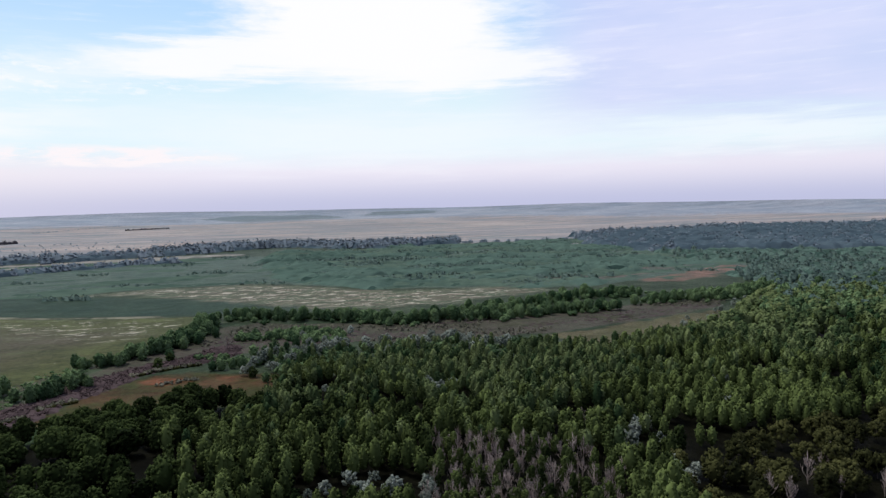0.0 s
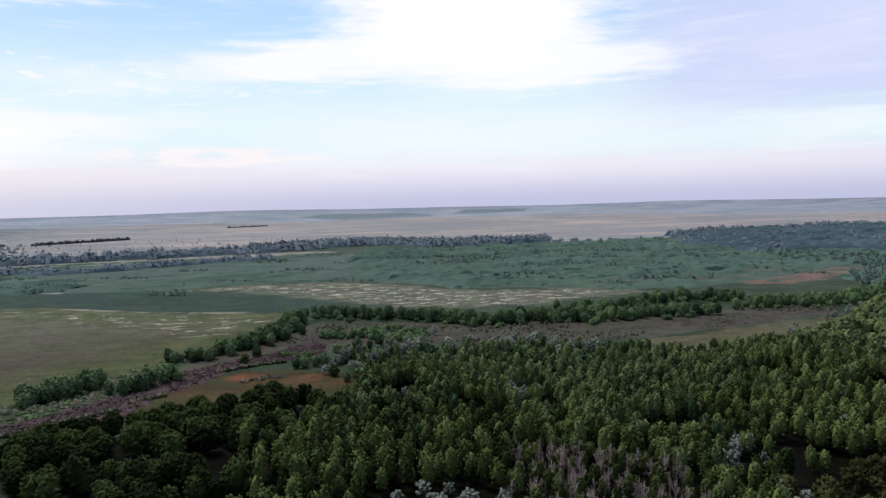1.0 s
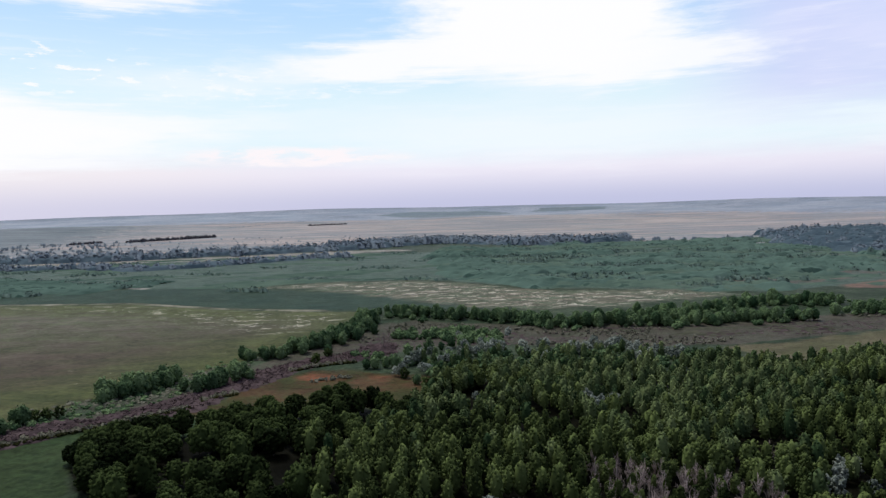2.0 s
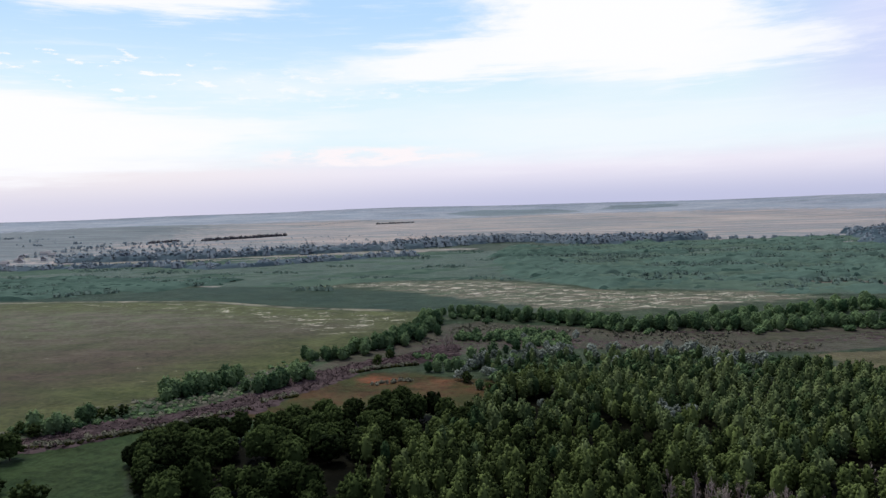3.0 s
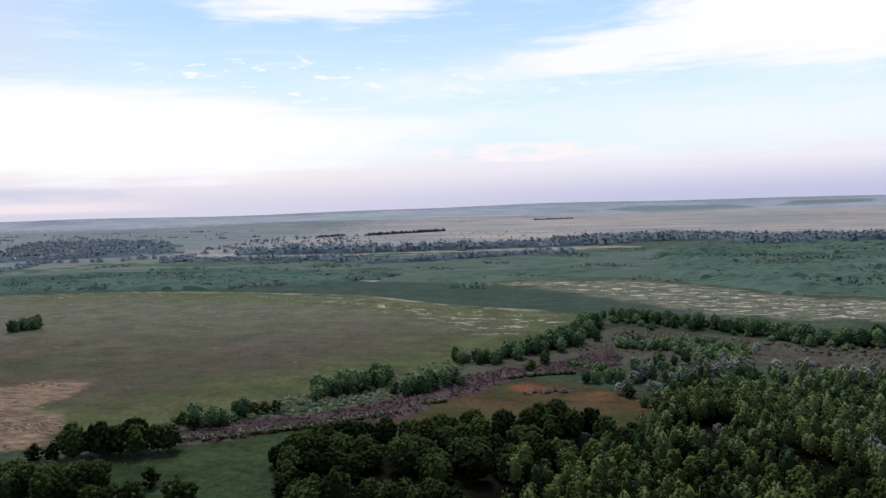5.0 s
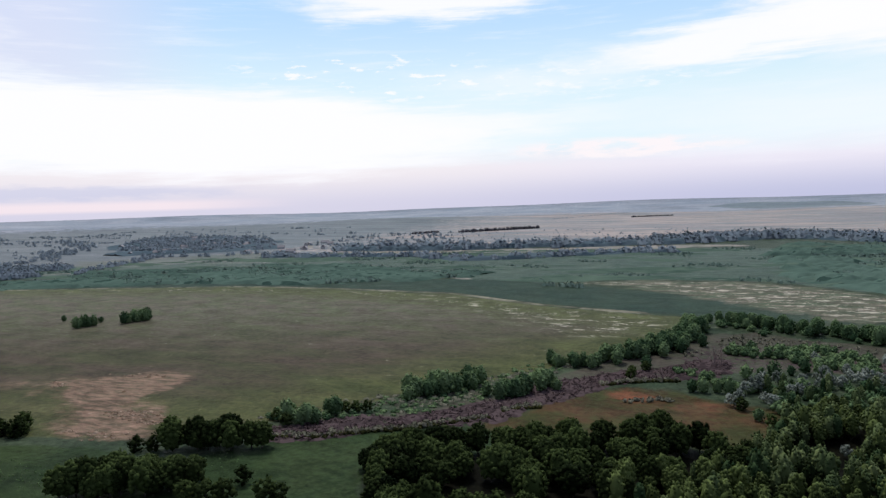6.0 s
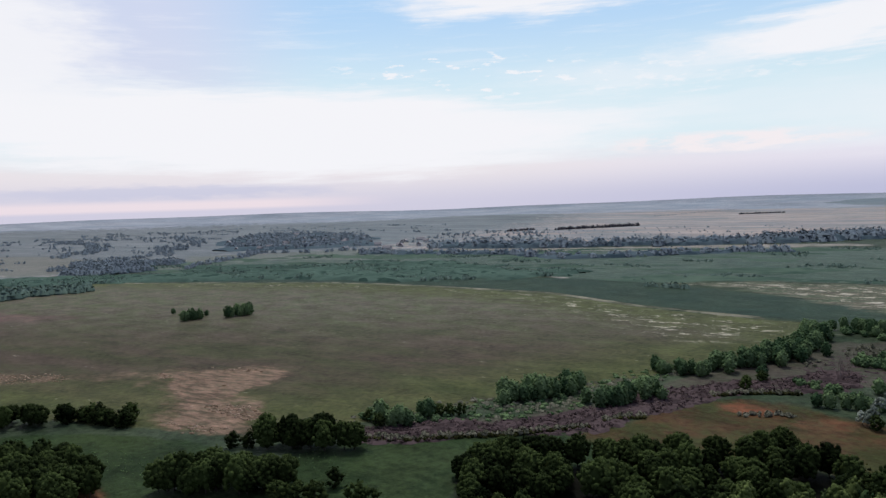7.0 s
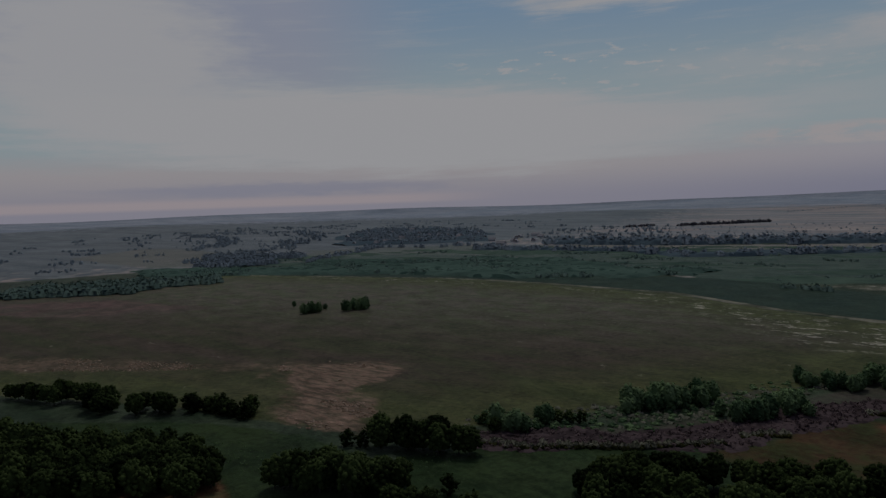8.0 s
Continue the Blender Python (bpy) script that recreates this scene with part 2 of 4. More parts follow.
MARSHES = [(-1200, 420), (-1010, 400), (-850, 505), (-690, 580), (-560, 606), (-488, 645), (-368, 655), (-306, 720), (-200, 745), (-60, 680), (120, 665), (400, 800), (600, 1200), (300, 1330), (17, 1280), (-179, 1190), (-369, 1170), (-660, 1040), (-900, 900), (-1100, 700)]


def inside(poly, x, y):
    p = np.array(poly, float)
    hit = np.zeros(x.shape, bool)
    for (x0, y0), (x1, y1) in zip(p, np.roll(p, -1, 0)):
        cross = (y0 > y) != (y1 > y)
        with np.errstate(divide="ignore", invalid="ignore"):
            hit ^= cross & (x < (x1 - x0) * (y - y0) / (y1 - y0) + x0)
    return hit


def depth_in(poly, x, y):
    """How far (m) a place lies inside a zone; negative outside."""
    p = np.array(poly, float)
    best = np.full(x.shape, 1e9)
    for a, b in zip(p, np.roll(p, -1, 0)):
        d = b - a
        t = np.clip(((x - a[0]) * d[0] + (y - a[1]) * d[1]) / (d @ d), 0, 1)
        best = np.minimum(best, np.hypot(x - a[0] - t * d[0], y - a[1] - t * d[1]))
    return np.where(inside(poly, x, y), best, -best)


def land_z(x, y):
    """The flat valley floor; beyond two and a half kilometres the plain is bent up along sight lines from the camera's
    height, to fit the skyline in view.
    """
    r = np.hypot(x, y)
    s = np.clip((r - 2500.0) / 2350.0, 0, 0.994)
    far = 2500.0 - 2500.0 * np.log(1 - s)
    z = np.where(r > 2500, 80.0 - r * 80.0 / np.maximum(far, 2500.0), 0.0)
    a = np.arctan2(-x, y)
    roll = np.sin(a * 9.0 + r * 0.0021) + 0.6 * np.sin(a * 21.0 - r * 0.0043 + 1.3) + 0.5 * np.sin(a * 5.0 + r * 0.0085)
    z = z + 15.0 * np.clip((r - 3600) / 1250, 0, 1) ** 2 - 21.0 * np.clip((r - 3600) / 1250, 0, 1) ** 2 * np.clip((a - 0.3) / 0.5, 0, 1)
    return z + roll * 4.2 * np.clip((r - 1900) / 1600, 0, 1)


VALLEY = [(-1150, -600), (-1060, 100), (-1050, 330), (-1130, 520), (-1000, 850), (-735, 1130), (-560, 1230), (-320, 1460), (20, 1480), (270, 1345), (400, 1620), (620, 1690), (760, 1850), (1000, 1950), (1300, 1800), (2400, 2000), (2600, 500), (2500, -2500), (-1150, -2500)]
WOOD = [(-166, 203), (-168, 209), (-157, 224), (-144, 241), (-132, 251), (-122, 258), (-113, 266), (-110, 279), (-105, 285), (-95, 283), (-87, 278), (-75, 274), (-73, 290), (-72, 307), (-66, 328), (-56, 328), (-37, 348), (-19, 354), (6, 352), (22, 354), (39, 368), (51, 380), (71, 374), (82, 367), (103, 379), (117, 393), (138, 409), (161, 435), (196, 476), (229, 526), (268, 588), (420, 620), (380, 300), (280, 120), (160, 90), (60, 150), (-60, 160), (-120, 172), (-149, 190)]
HAZED_LOWLAND = [(-1150, -600), (-1000, 100), (-1000, 520), (-950, 850), (-1250, 1350), (-1700, 2300), (-2900, 4000), (-4900, 4900), (-4900, -1500)]
OPEN = [(70, 398), (94, 382), (142, 402), (175, 446), (190, 500), (150, 480), (100, 440)]
CROP_A = [(-1380, 4010), (-1000, 3700), (-760, 3700), (-560, 4200), (-800, 4450), (-1250, 4350)]
CROP_B = [(-480, 4300), (-40, 4350), (-30, 4640), (-470, 4620)]
RIM_LINE = [(-876, 340), (-795, 396), (-660, 483), (-597, 508), (-529, 525), (-405, 548), (-307, 526), (-207, 524)]
TRACK = [(x, y + 4.5) for x, y in RIM_LINE] + [(x, y - 4.5) for x, y in RIM_LINE[::-1]]


def lane(path, half):
    """The outline of a track along a path."""
    p = np.array(path, float)
    d = np.gradient(p, axis=0)
    side = np.stack([-d[:, 1], d[:, 0]], -1) / np.linalg.norm(d, axis=1, keepdims=True) * half
    return [tuple(a) for a in np.concatenate([p + side, (p - side)[::-1]])]


LANES = [
    lane([(-1056, 390), (-1030, 470), (-998, 527)], 6.0),
    lane([(-1080, 815), (-1130, 980), (-1260, 1090), (-1290, 1210), (-1400, 1560)], 8.0),
    lane([(-545, 650), (-505, 655), (-462, 650)], 6.0),
]
EMBER = [(-143, 320), (-138, 333), (-125, 334), (-118, 324), (-127, 314), (-136, 312)]
EMBER_LOW = [(-116, 318), (-110, 334), (-96, 336), (-92, 328), (-107, 318)]
STUBBLE = [(-1120, 268), (-1090, 320), (-1230, 440), (-1557, 449), (-1725, 373), (-1500, 200)]
COMMON = [(-1067, 498), (-1016, 633), (-878, 699), (-931, 850), (-1123, 866), (-1201, 680), (-1267, 580), (-1150, 520)]
SHORE = [(-945, 900), (-859, 985), (-715, 1040), (-606, 1122), (-536, 1175), (-400, 1260), (-350, 1230), (-470, 1110), (-560, 1014), (-676, 985), (-791, 915), (-900, 860)]
PATCHES = [(40, 720), (140, 700), (250, 800), (330, 930), (300, 1100), (180, 1010), (90, 860)]
ZONES = [  # cover, colours (two), edge frayed by (m), scale of its mottling
    # pale blue-grey tones of these four put haze into the far land's colour
    ("hazed_lowland", HAZED_LOWLAND, (0.122, 0.148, 0.154), (0.178, 0.196, 0.188), 380.0, 0.006),
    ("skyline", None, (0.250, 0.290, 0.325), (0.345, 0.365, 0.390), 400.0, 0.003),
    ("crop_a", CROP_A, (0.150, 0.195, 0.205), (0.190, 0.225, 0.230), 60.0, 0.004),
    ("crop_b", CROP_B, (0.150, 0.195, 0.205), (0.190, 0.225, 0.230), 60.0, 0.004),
    ("valley", VALLEY, (0.034, 0.052, 0.028), (0.060, 0.080, 0.046), 12.0, 0.03),
    ("marsh", MARSHES, (0.062, 0.098, 0.074), (0.096, 0.130, 0.092), 14.0, 0.014),
    ("reeds", REEDS, (0.034, 0.060, 0.042), (0.048, 0.074, 0.048), 5.0, 0.02),
    ("cream", CREAM, (0.080, 0.112, 0.062), (0.150, 0.132, 0.092), 30.0, 0.02),
    ("meadow", MEADOW, (0.092, 0.070, 0.050), (0.068, 0.072, 0.034), 6.0, 0.008),
    ("heath", HEATH, (0.092, 0.080, 0.062), (0.074, 0.078, 0.050), 8.0, 0.03),
    ("flat", FLAT, (0.026, 0.046, 0.018), (0.042, 0.064, 0.024), 4.0, 0.03),
    ("tan", TAN, (0.100, 0.086, 0.050), (0.170, 0.118, 0.078), 12.0, 0.05),
    ("pink", PINK, (0.185, 0.115, 0.098), (0.110, 0.092, 0.066), 22.0, 0.02),
    ("sand", SAND, (0.310, 0.200, 0.138), (0.110, 0.092, 0.056), 17.0, 0.11),
    ("orange", ORANGE, (0.094, 0.054, 0.028), (0.056, 0.060, 0.022), 10.0, 0.045),
    ("ember", EMBER, (0.240, 0.090, 0.046), (0.110, 0.066, 0.034), 12.0, 0.06),
    ("ember_low", EMBER_LOW, (0.170, 0.080, 0.042), (0.090, 0.070, 0.034), 9.0, 0.08),
    ("stubble", STUBBLE, (0.150, 0.158, 0.130), (0.180, 0.178, 0.146), 20.0, 0.01),
    ("common", COMMON, (0.165, 0.172, 0.140), (0.120, 0.145, 0.118), 40.0, 0.012),
    ("shore", SHORE, (0.330, 0.290, 0.240), (0.230, 0.220, 0.170), 26.0, 0.02),
    ("patches", PATCHES, (0.150, 0.115, 0.092), (0.070, 0.098, 0.068), 60.0, 0.015),
    ("rust", RUST, (0.170, 0.085, 0.045), (0.100, 0.105, 0.045), 6.0, 0.05),
    ("open", OPEN, (0.165, 0.135, 0.082), (0.110, 0.102, 0.056), 9.0, 0.03),
    ("clearing", CLEARING, (0.130, 0.112, 0.064), (0.095, 0.094, 0.046), 8.0, 0.03),
    ("track", TRACK, (0.300, 0.275, 0.200), (0.090, 0.092, 0.055), 3.0, 0.03),
    *((f"lane_{i}", path, (0.310, 0.285, 0.235), (0.200, 0.190, 0.150), 2.0, 0.03) for i, path in enumerate(LANES)),
    # wood floor near black: the shade of the gaps is put into its colour
    ("shaded_litter", WOOD, (0.005, 0.005, 0.003), (0.009, 0.009, 0.005), 5.0, 0.08),
    ("red_bank", RED_BANK, (0.260, 0.145, 0.105), (0.120, 0.100, 0.070), 18.0, 0.02),
]


def ground_material():
    m = bpy.data.materials.new("land_cover")
    m.use_nodes = True
    nodes, links, calc, ramp, mix, noise_of, xyz = node_maker(m.node_tree)
    geo = nodes.new("ShaderNodeNewGeometry")
    place = geo.outputs["Position"]
    sep = nodes.new("ShaderNodeSeparateXYZ")
    links.new(place, sep.inputs[0])
    px, py = sep.outputs[0], sep.outputs[1]
    # strips that lie across the valley
    along = xyz(calc("ADD", calc("MULTIPLY", px, 0.8), calc("MULTIPLY", py, 0.45)), calc("MULTIPLY", calc("SUBTRACT", calc("MULTIPLY", py, 0.9), calc("MULTIPLY", px, 0.3)), 3.6), 0.0)
    fray = calc("SUBTRACT", noise_of(place, 0.035, 6.0, 0.62), 0.5)
    grain = noise_of(place, 0.35, 5.0, 0.65)
    tuft = noise_of(place, 1.4, 3.0, 0.6)
    streak = noise_of(xyz(px, calc("MULTIPLY", py, 1.9), 0.0), 0.030, 8.0, 0.72)
    # the dry plain beyond the valley: ochre grass, paler and greener folds
    far_a = noise_of(along, 0.0016, 6.0, 0.6)
    far_b = noise_of(along, 0.0050, 5.0, 0.6)
    colour = mix(ramp(far_a, 0.42, 0.58), (0.270, 0.258, 0.245, 1), (0.425, 0.345, 0.290, 1))
    colour = mix(calc("MULTIPLY", ramp(far_b, 0.50, 0.60), 0.75), colour, (0.185, 0.225, 0.220, 1))
    dry = None
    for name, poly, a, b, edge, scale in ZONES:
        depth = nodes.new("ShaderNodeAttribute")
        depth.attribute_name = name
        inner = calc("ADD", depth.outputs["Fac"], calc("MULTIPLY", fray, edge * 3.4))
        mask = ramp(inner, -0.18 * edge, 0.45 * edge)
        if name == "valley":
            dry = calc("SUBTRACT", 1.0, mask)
        mottle = calc("ADD", calc("MULTIPLY", noise_of(along if name in ("marsh", "cream", "meadow", "heath", "sand", "patches", "common", "hazed_lowland") else place, scale, 9.0, 0.72), 0.8), calc("MULTIPLY", grain, 0.2))
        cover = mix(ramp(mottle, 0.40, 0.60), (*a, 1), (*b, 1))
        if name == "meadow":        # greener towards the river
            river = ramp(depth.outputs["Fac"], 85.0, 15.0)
            outer = ramp(calc("SUBTRACT", calc("MULTIPLY", py, 0.83), calc("MULTIPLY", px, 0.55)), 390.0, 620.0)        # paler with distance across the meadow, up to the far rim
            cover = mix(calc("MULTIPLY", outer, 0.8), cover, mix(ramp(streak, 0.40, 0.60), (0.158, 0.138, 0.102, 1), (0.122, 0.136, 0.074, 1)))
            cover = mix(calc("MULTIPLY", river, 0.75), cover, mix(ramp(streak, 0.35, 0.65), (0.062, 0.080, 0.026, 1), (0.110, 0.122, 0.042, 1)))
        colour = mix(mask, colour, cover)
    # bleached grass in broken streaks on the cream flat and along the meadow's far rim
    bleach = noise_of(xyz(calc("ADD", px, calc("MULTIPLY", py, 0.35)), calc("MULTIPLY", calc("SUBTRACT", py, calc("MULTIPLY", px, 0.3)), 1.9), 0.0), 0.055, 10.0, 0.78)
    for name, strength, cut in (("cream", 0.9, 0.532), ("rim", 0.85, 0.548), ("meadow", 0.5, 0.620)):
        depth = nodes.new("ShaderNodeAttribute")
        depth.attribute_name = name
        lit = calc("MULTIPLY", ramp(depth.outputs["Fac"], -6.0, 30.0), ramp(calc("ADD", calc("MULTIPLY", bleach, 0.85), calc("MULTIPLY", grain, 0.15)), cut, cut + 0.025))
        colour = mix(calc("MULTIPLY", lit, strength), colour, (0.60, 0.54, 0.42, 1))
    # tufts and grain
    clump = noise_of(place, 0.05, 8.0, 0.7)
    tone = calc("ADD", calc("ADD", calc("MULTIPLY", calc("SUBTRACT", grain, 0.5), calc("SUBTRACT", 1.5, dry)), calc("MULTIPLY", calc("SUBTRACT", clump, 0.5), calc("SUBTRACT", 1.5, calc("MULTIPLY", dry, 0.7)))), calc("ADD", 0.86, calc("MULTIPLY", calc("SUBTRACT", tuft, 0.5), 0.5)))
    near_tone = calc("MULTIPLY", calc("SUBTRACT", noise_of(along, 0.035, 9.0, 0.75), 0.5), calc("SUBTRACT", 0.95, calc("MULTIPLY", dry, 0.75)))
    folds = calc("MULTIPLY", calc("SUBTRACT", noise_of(along, 0.0030, 6.0, 0.6), 0.5), calc("MULTIPLY", dry, 0.8))
    tone = calc("ADD", tone, calc("ADD", near_tone, folds))
    tone = calc("MAXIMUM", tone, 0.35)
    shade = nodes.new("ShaderNodeVectorMath")
    shade.operation = "SCALE"
    links.new(colour, shade.inputs[0])
    links.new(tone, shade.inputs["Scale"])
    bsdf = nodes["Principled BSDF"]
    links.new(shade.outputs[0], bsdf.inputs["Base Color"])
    bsdf.inputs["Roughness"].default_value = 0.55
    # gloss raised at grazing angles, in place of haze over the far plain
    graze = nodes.new("ShaderNodeLayerWeight")
    graze.inputs["Blend"].default_value = 0.5
    links.new(ramp(graze.outputs["Facing"], 0.88, 0.985, 0.01, 0.06), bsdf.inputs["Specular IOR Level"])
    bump = nodes.new("ShaderNodeBump")
    bump.inputs["Strength"].default_value = 0.5
    bump.inputs["Distance"].default_value = 0.5
    links.new(calc("ADD", grain, calc("MULTIPLY", tuft, 0.5)), bump.inputs["Height"])
    links.new(bump.outputs[0], bsdf.inputs["Normal"])
    return m


def mesh_of(name, verts, tris, material, smooth=False, **attributes):
    """A mesh of triangles from arrays, with one value a vertex for each named attribute."""
    me = bpy.data.meshes.new(name)
    verts, tris = np.ascontiguousarray(verts, np.float32), np.ascontiguousarray(tris, np.int32)
    me.vertices.add(len(verts))
    me.vertices.foreach_set("co", verts.ravel())
    me.loops.add(tris.size)
    me.loops.foreach_set("vertex_index", tris.ravel())
    me.polygons.add(len(tris))
    me.polygons.foreach_set("loop_start", np.arange(0, tris.size, 3, dtype=np.int32))
    me.polygons.foreach_set("use_smooth", np.full(len(tris), smooth))
    me.update(calc_edges=True)
    me.materials.append(material)
    for key, values in attributes.items():
        at = me.attributes.new(key, "FLOAT", "POINT")
        at.data.foreach_set("value", np.ascontiguousarray(values, np.float32))
    return me


def build_ground():
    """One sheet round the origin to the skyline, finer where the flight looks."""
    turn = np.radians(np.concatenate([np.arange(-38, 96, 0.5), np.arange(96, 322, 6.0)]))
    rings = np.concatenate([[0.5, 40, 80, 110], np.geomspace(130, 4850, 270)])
    a, r = np.meshgrid(turn, rings, indexing="xy")
    x, y = (-np.sin(a) * r).ravel(), (np.cos(a) * r).ravel()
    n, k = len(turn), len(rings)
    i, j = np.meshgrid(np.arange(k - 1), np.arange(n), indexing="ij")
    jn = (j + 1) % n
    q = np.stack([i * n + j, i * n + jn, (i + 1) * n + jn, (i + 1) * n + j], -1).reshape(-1, 4)
    tris = np.concatenate([q[:, [0, 3, 2]], q[:, [0, 2, 1]]])
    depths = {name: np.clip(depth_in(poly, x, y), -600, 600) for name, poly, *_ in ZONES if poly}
    # the haze-coloured cover sets in by distance from the origin
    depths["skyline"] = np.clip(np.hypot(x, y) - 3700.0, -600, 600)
    depths["rim"] = np.clip(depth_in(CREAM_EDGE, x, y), -120, 120)
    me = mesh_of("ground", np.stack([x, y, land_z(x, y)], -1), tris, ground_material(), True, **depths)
    return tagged(new("ground", me), "flat river valley of meadow, marsh and dry grassland", "ground", kind="structure")


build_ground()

# ---------------------------------------------------------------- plants: shapes
PHI = (1 + 5 ** 0.5) / 2
ICO_V = np.array([(-1, PHI, 0), (1, PHI, 0), (-1, -PHI, 0), (1, -PHI, 0), (0, -1, PHI), (0, 1, PHI), (0, -1, -PHI), (0, 1, -PHI), (PHI, 0, -1), (PHI, 0, 1), (-PHI, 0, -1), (-PHI, 0, 1)]) / math.hypot(1, PHI)
ICO_F = np.array([(0, 11, 5), (0, 5, 1), (0, 1, 7), (0, 7, 10), (0, 10, 11), (1, 5, 9), (5, 11, 4), (11, 10, 2)] + [(10, 7, 6), (7, 1, 8), (3, 9, 4), (3, 4, 2), (3, 2, 6), (3, 6, 8), (3, 8, 9), (4, 9, 5), (2, 4, 11), (6, 2, 10), (8, 6, 7), (9, 8, 1)])


OCT_V = np.array([(1, 0, 0), (-1, 0, 0), (0, 1, 0), (0, -1, 0), (0, 0, 1), (0, 0, -1)], float)
OCT_F = np.array([(0, 2, 4), (2, 1, 4), (1, 3, 4), (3, 0, 4), (2, 0, 5), (1, 2, 5), (3, 1, 5), (0, 3, 5)])


OCT = (OCT_V, OCT_F)


def rounded(solid):
    """The solid with every face cut in four and drawn out to the ball."""
    v, f = solid
    vs, fs = [tuple(p) for p in v], []
    middle = {}

    def between(a, b):
        key = (min(a, b), max(a, b))
        if key not in middle:
            p = (np.array(vs[a]) + vs[b]) / 2
            middle[key] = len(vs)
            vs.append(tuple(p / np.linalg.norm(p)))
        return middle[key]

    for a, b, c in f.tolist():
        ab, bc, ca = between(a, b), between(b, c), between(c, a)
        fs += [(a, ab, ca), (ab, b, bc), (ca, bc, c), (ab, bc, ca)]
    return np.array(vs), np.array(fs)


BALL = rounded((OCT_V, OCT_F))


def crown_shape(seed, low, top, radius, lobes, lobe, cards, card, droop=-0.55, solid=(ICO_V, ICO_F), stretch=0.85, core=0.0):
    """A rounded crown of leaf masses round the limb ends, with loose sprays of leaves on them. Returns places and triangles."""
    rng = np.random.default_rng(seed)
    vs, fs, n = [], [], 0
    centres = []
    mid, half = (low + top) / 2, (top - low) / 2 - lobe * 0.55
    bulge = rng.uniform(0, 6.28, 3)
    if core:                    # the dense inner mass of the crown
        vs.append(BALL[0] * (radius * core, radius * core, half * 0.96) * rng.uniform(0.88, 1.1, (len(BALL[0]), 1)) + (0, 0, mid))
        fs.append(BALL[1])
        n = len(BALL[0])
    for i in range(lobes):
        h = 1 - (1 - droop) * (i + rng.uniform(0.2, 0.8)) / lobes
        ang = i * 2.39996 + rng.uniform(-0.5, 0.5)
        flat = math.sqrt(max(0.0, 1 - h * h))
        push = 0.82 + 0.16 * math.sin(ang * 2 + bulge[0]) + 0.12 * math.sin(ang * 3 + h * 4 + bulge[1]) + rng.uniform(-0.14, 0.14)
        c = np.array([math.cos(ang) * flat * (radius - lobe * 0.5) * push, math.sin(ang) * flat * (radius - lobe * 0.5) * push, mid + half * h * (0.9 + 0.2 * (push - 0.8))])
        s = lobe * rng.uniform(0.7, 1.3)
        centres.append((c, s))
        turn = rng.uniform(0, 6.28)
        spin = np.array([[math.cos(turn), -math.sin(turn), 0], [math.sin(turn), math.cos(turn), 0], [0, 0, stretch]])
        vs.append(solid[0] @ spin.T * rng.uniform(0.72, 1.15, (len(solid[0]), 1)) * s + c)
        fs.append(solid[1] + n)
        n += len(solid[0])
    for i in range(cards):
        c, s = centres[rng.integers(lobes)]
        d = rng.normal(size=3)
        out = np.array([c[0], c[1], c[2] - mid + 0.5 * half]) / max(radius, 0.1)
        d = d / np.linalg.norm(d) + out * 0.9 + (0, 0, 0.3)
        d /= np.linalg.norm(d)
        p = c + d * s * rng.uniform(0.85, 1.25)
        nrm = d + rng.normal(size=3) * 0.35
        nrm /= np.linalg.norm(nrm)
        e = np.cross(nrm, rng.normal(size=3))
        e /= np.linalg.norm(e)
        w = np.cross(nrm, e)
        h = card * rng.uniform(0.6, 1.3)
        vs.append(np.array([p - e * h, p + w * h * 0.6, p + e * h, p - w * h * 0.6]))
        fs.append(np.array([(0, 1, 2), (0, 2, 3)]) + n)
        n += 4
    return np.concatenate(vs), np.concatenate(fs)


def twig_shape(seed, height, spread, count):
    """A leafless shrub: thin blades of twigs that fan up from the ground."""
    rng = np.random.default_rng(seed)
    vs, fs = [], []
    for i in range(count):
        a, lean, h = rng.uniform(0, 6.28), rng.uniform(0.1, 1.0), height * rng.uniform(0.55, 1.1)
        foot = np.array([math.cos(a), math.sin(a), 0]) * spread * lean * 0.5
        tip = np.array([math.cos(a), math.sin(a), 0]) * spread * lean + (rng.normal() * 0.1, rng.normal() * 0.1, h)
        b = rng.uniform(0, 6.28)
        side = np.array([math.cos(b), math.sin(b), 0.2]) * 0.09 * height
        n = len(vs)
        vs += [foot + (0, 0, -0.1), foot * 0.4 + tip * 0.6 + side, tip, foot * 0.4 + tip * 0.6 - side]
        fs += [(n, n + 1, n + 2), (n, n + 2, n + 3)]
    return np.array(vs), np.array(fs)


def limb_shape(path, r0, r1, sides=5):
    """A tapered limb along a path of places."""
    path = np.array(path, float)
    vs, fs = [], []
    for i, p in enumerate(path):
        d = path[min(i + 1, len(path) - 1)] - path[max(i - 1, 0)]
        d /= np.linalg.norm(d)
        e = np.cross(d, (0.31, 0.95, 0.1))
        e /= np.linalg.norm(e)
        w = np.cross(d, e)
        r = r0 + (r1 - r0) * i / (len(path) - 1)
        for k in range(sides):
            a = 2 * math.pi * k / sides
            vs.append(p + (e * math.cos(a) + w * math.sin(a)) * r)
    for i in range(len(path) - 1):
        for k in range(sides):
            a, b, c, d = i * sides + k, i * sides + (k + 1) % sides, (i + 1) * sides + (k + 1) % sides, (i + 1) * sides + k
            fs += [(a, b, c), (a, c, d)]
    return np.array(vs), np.array(fs)


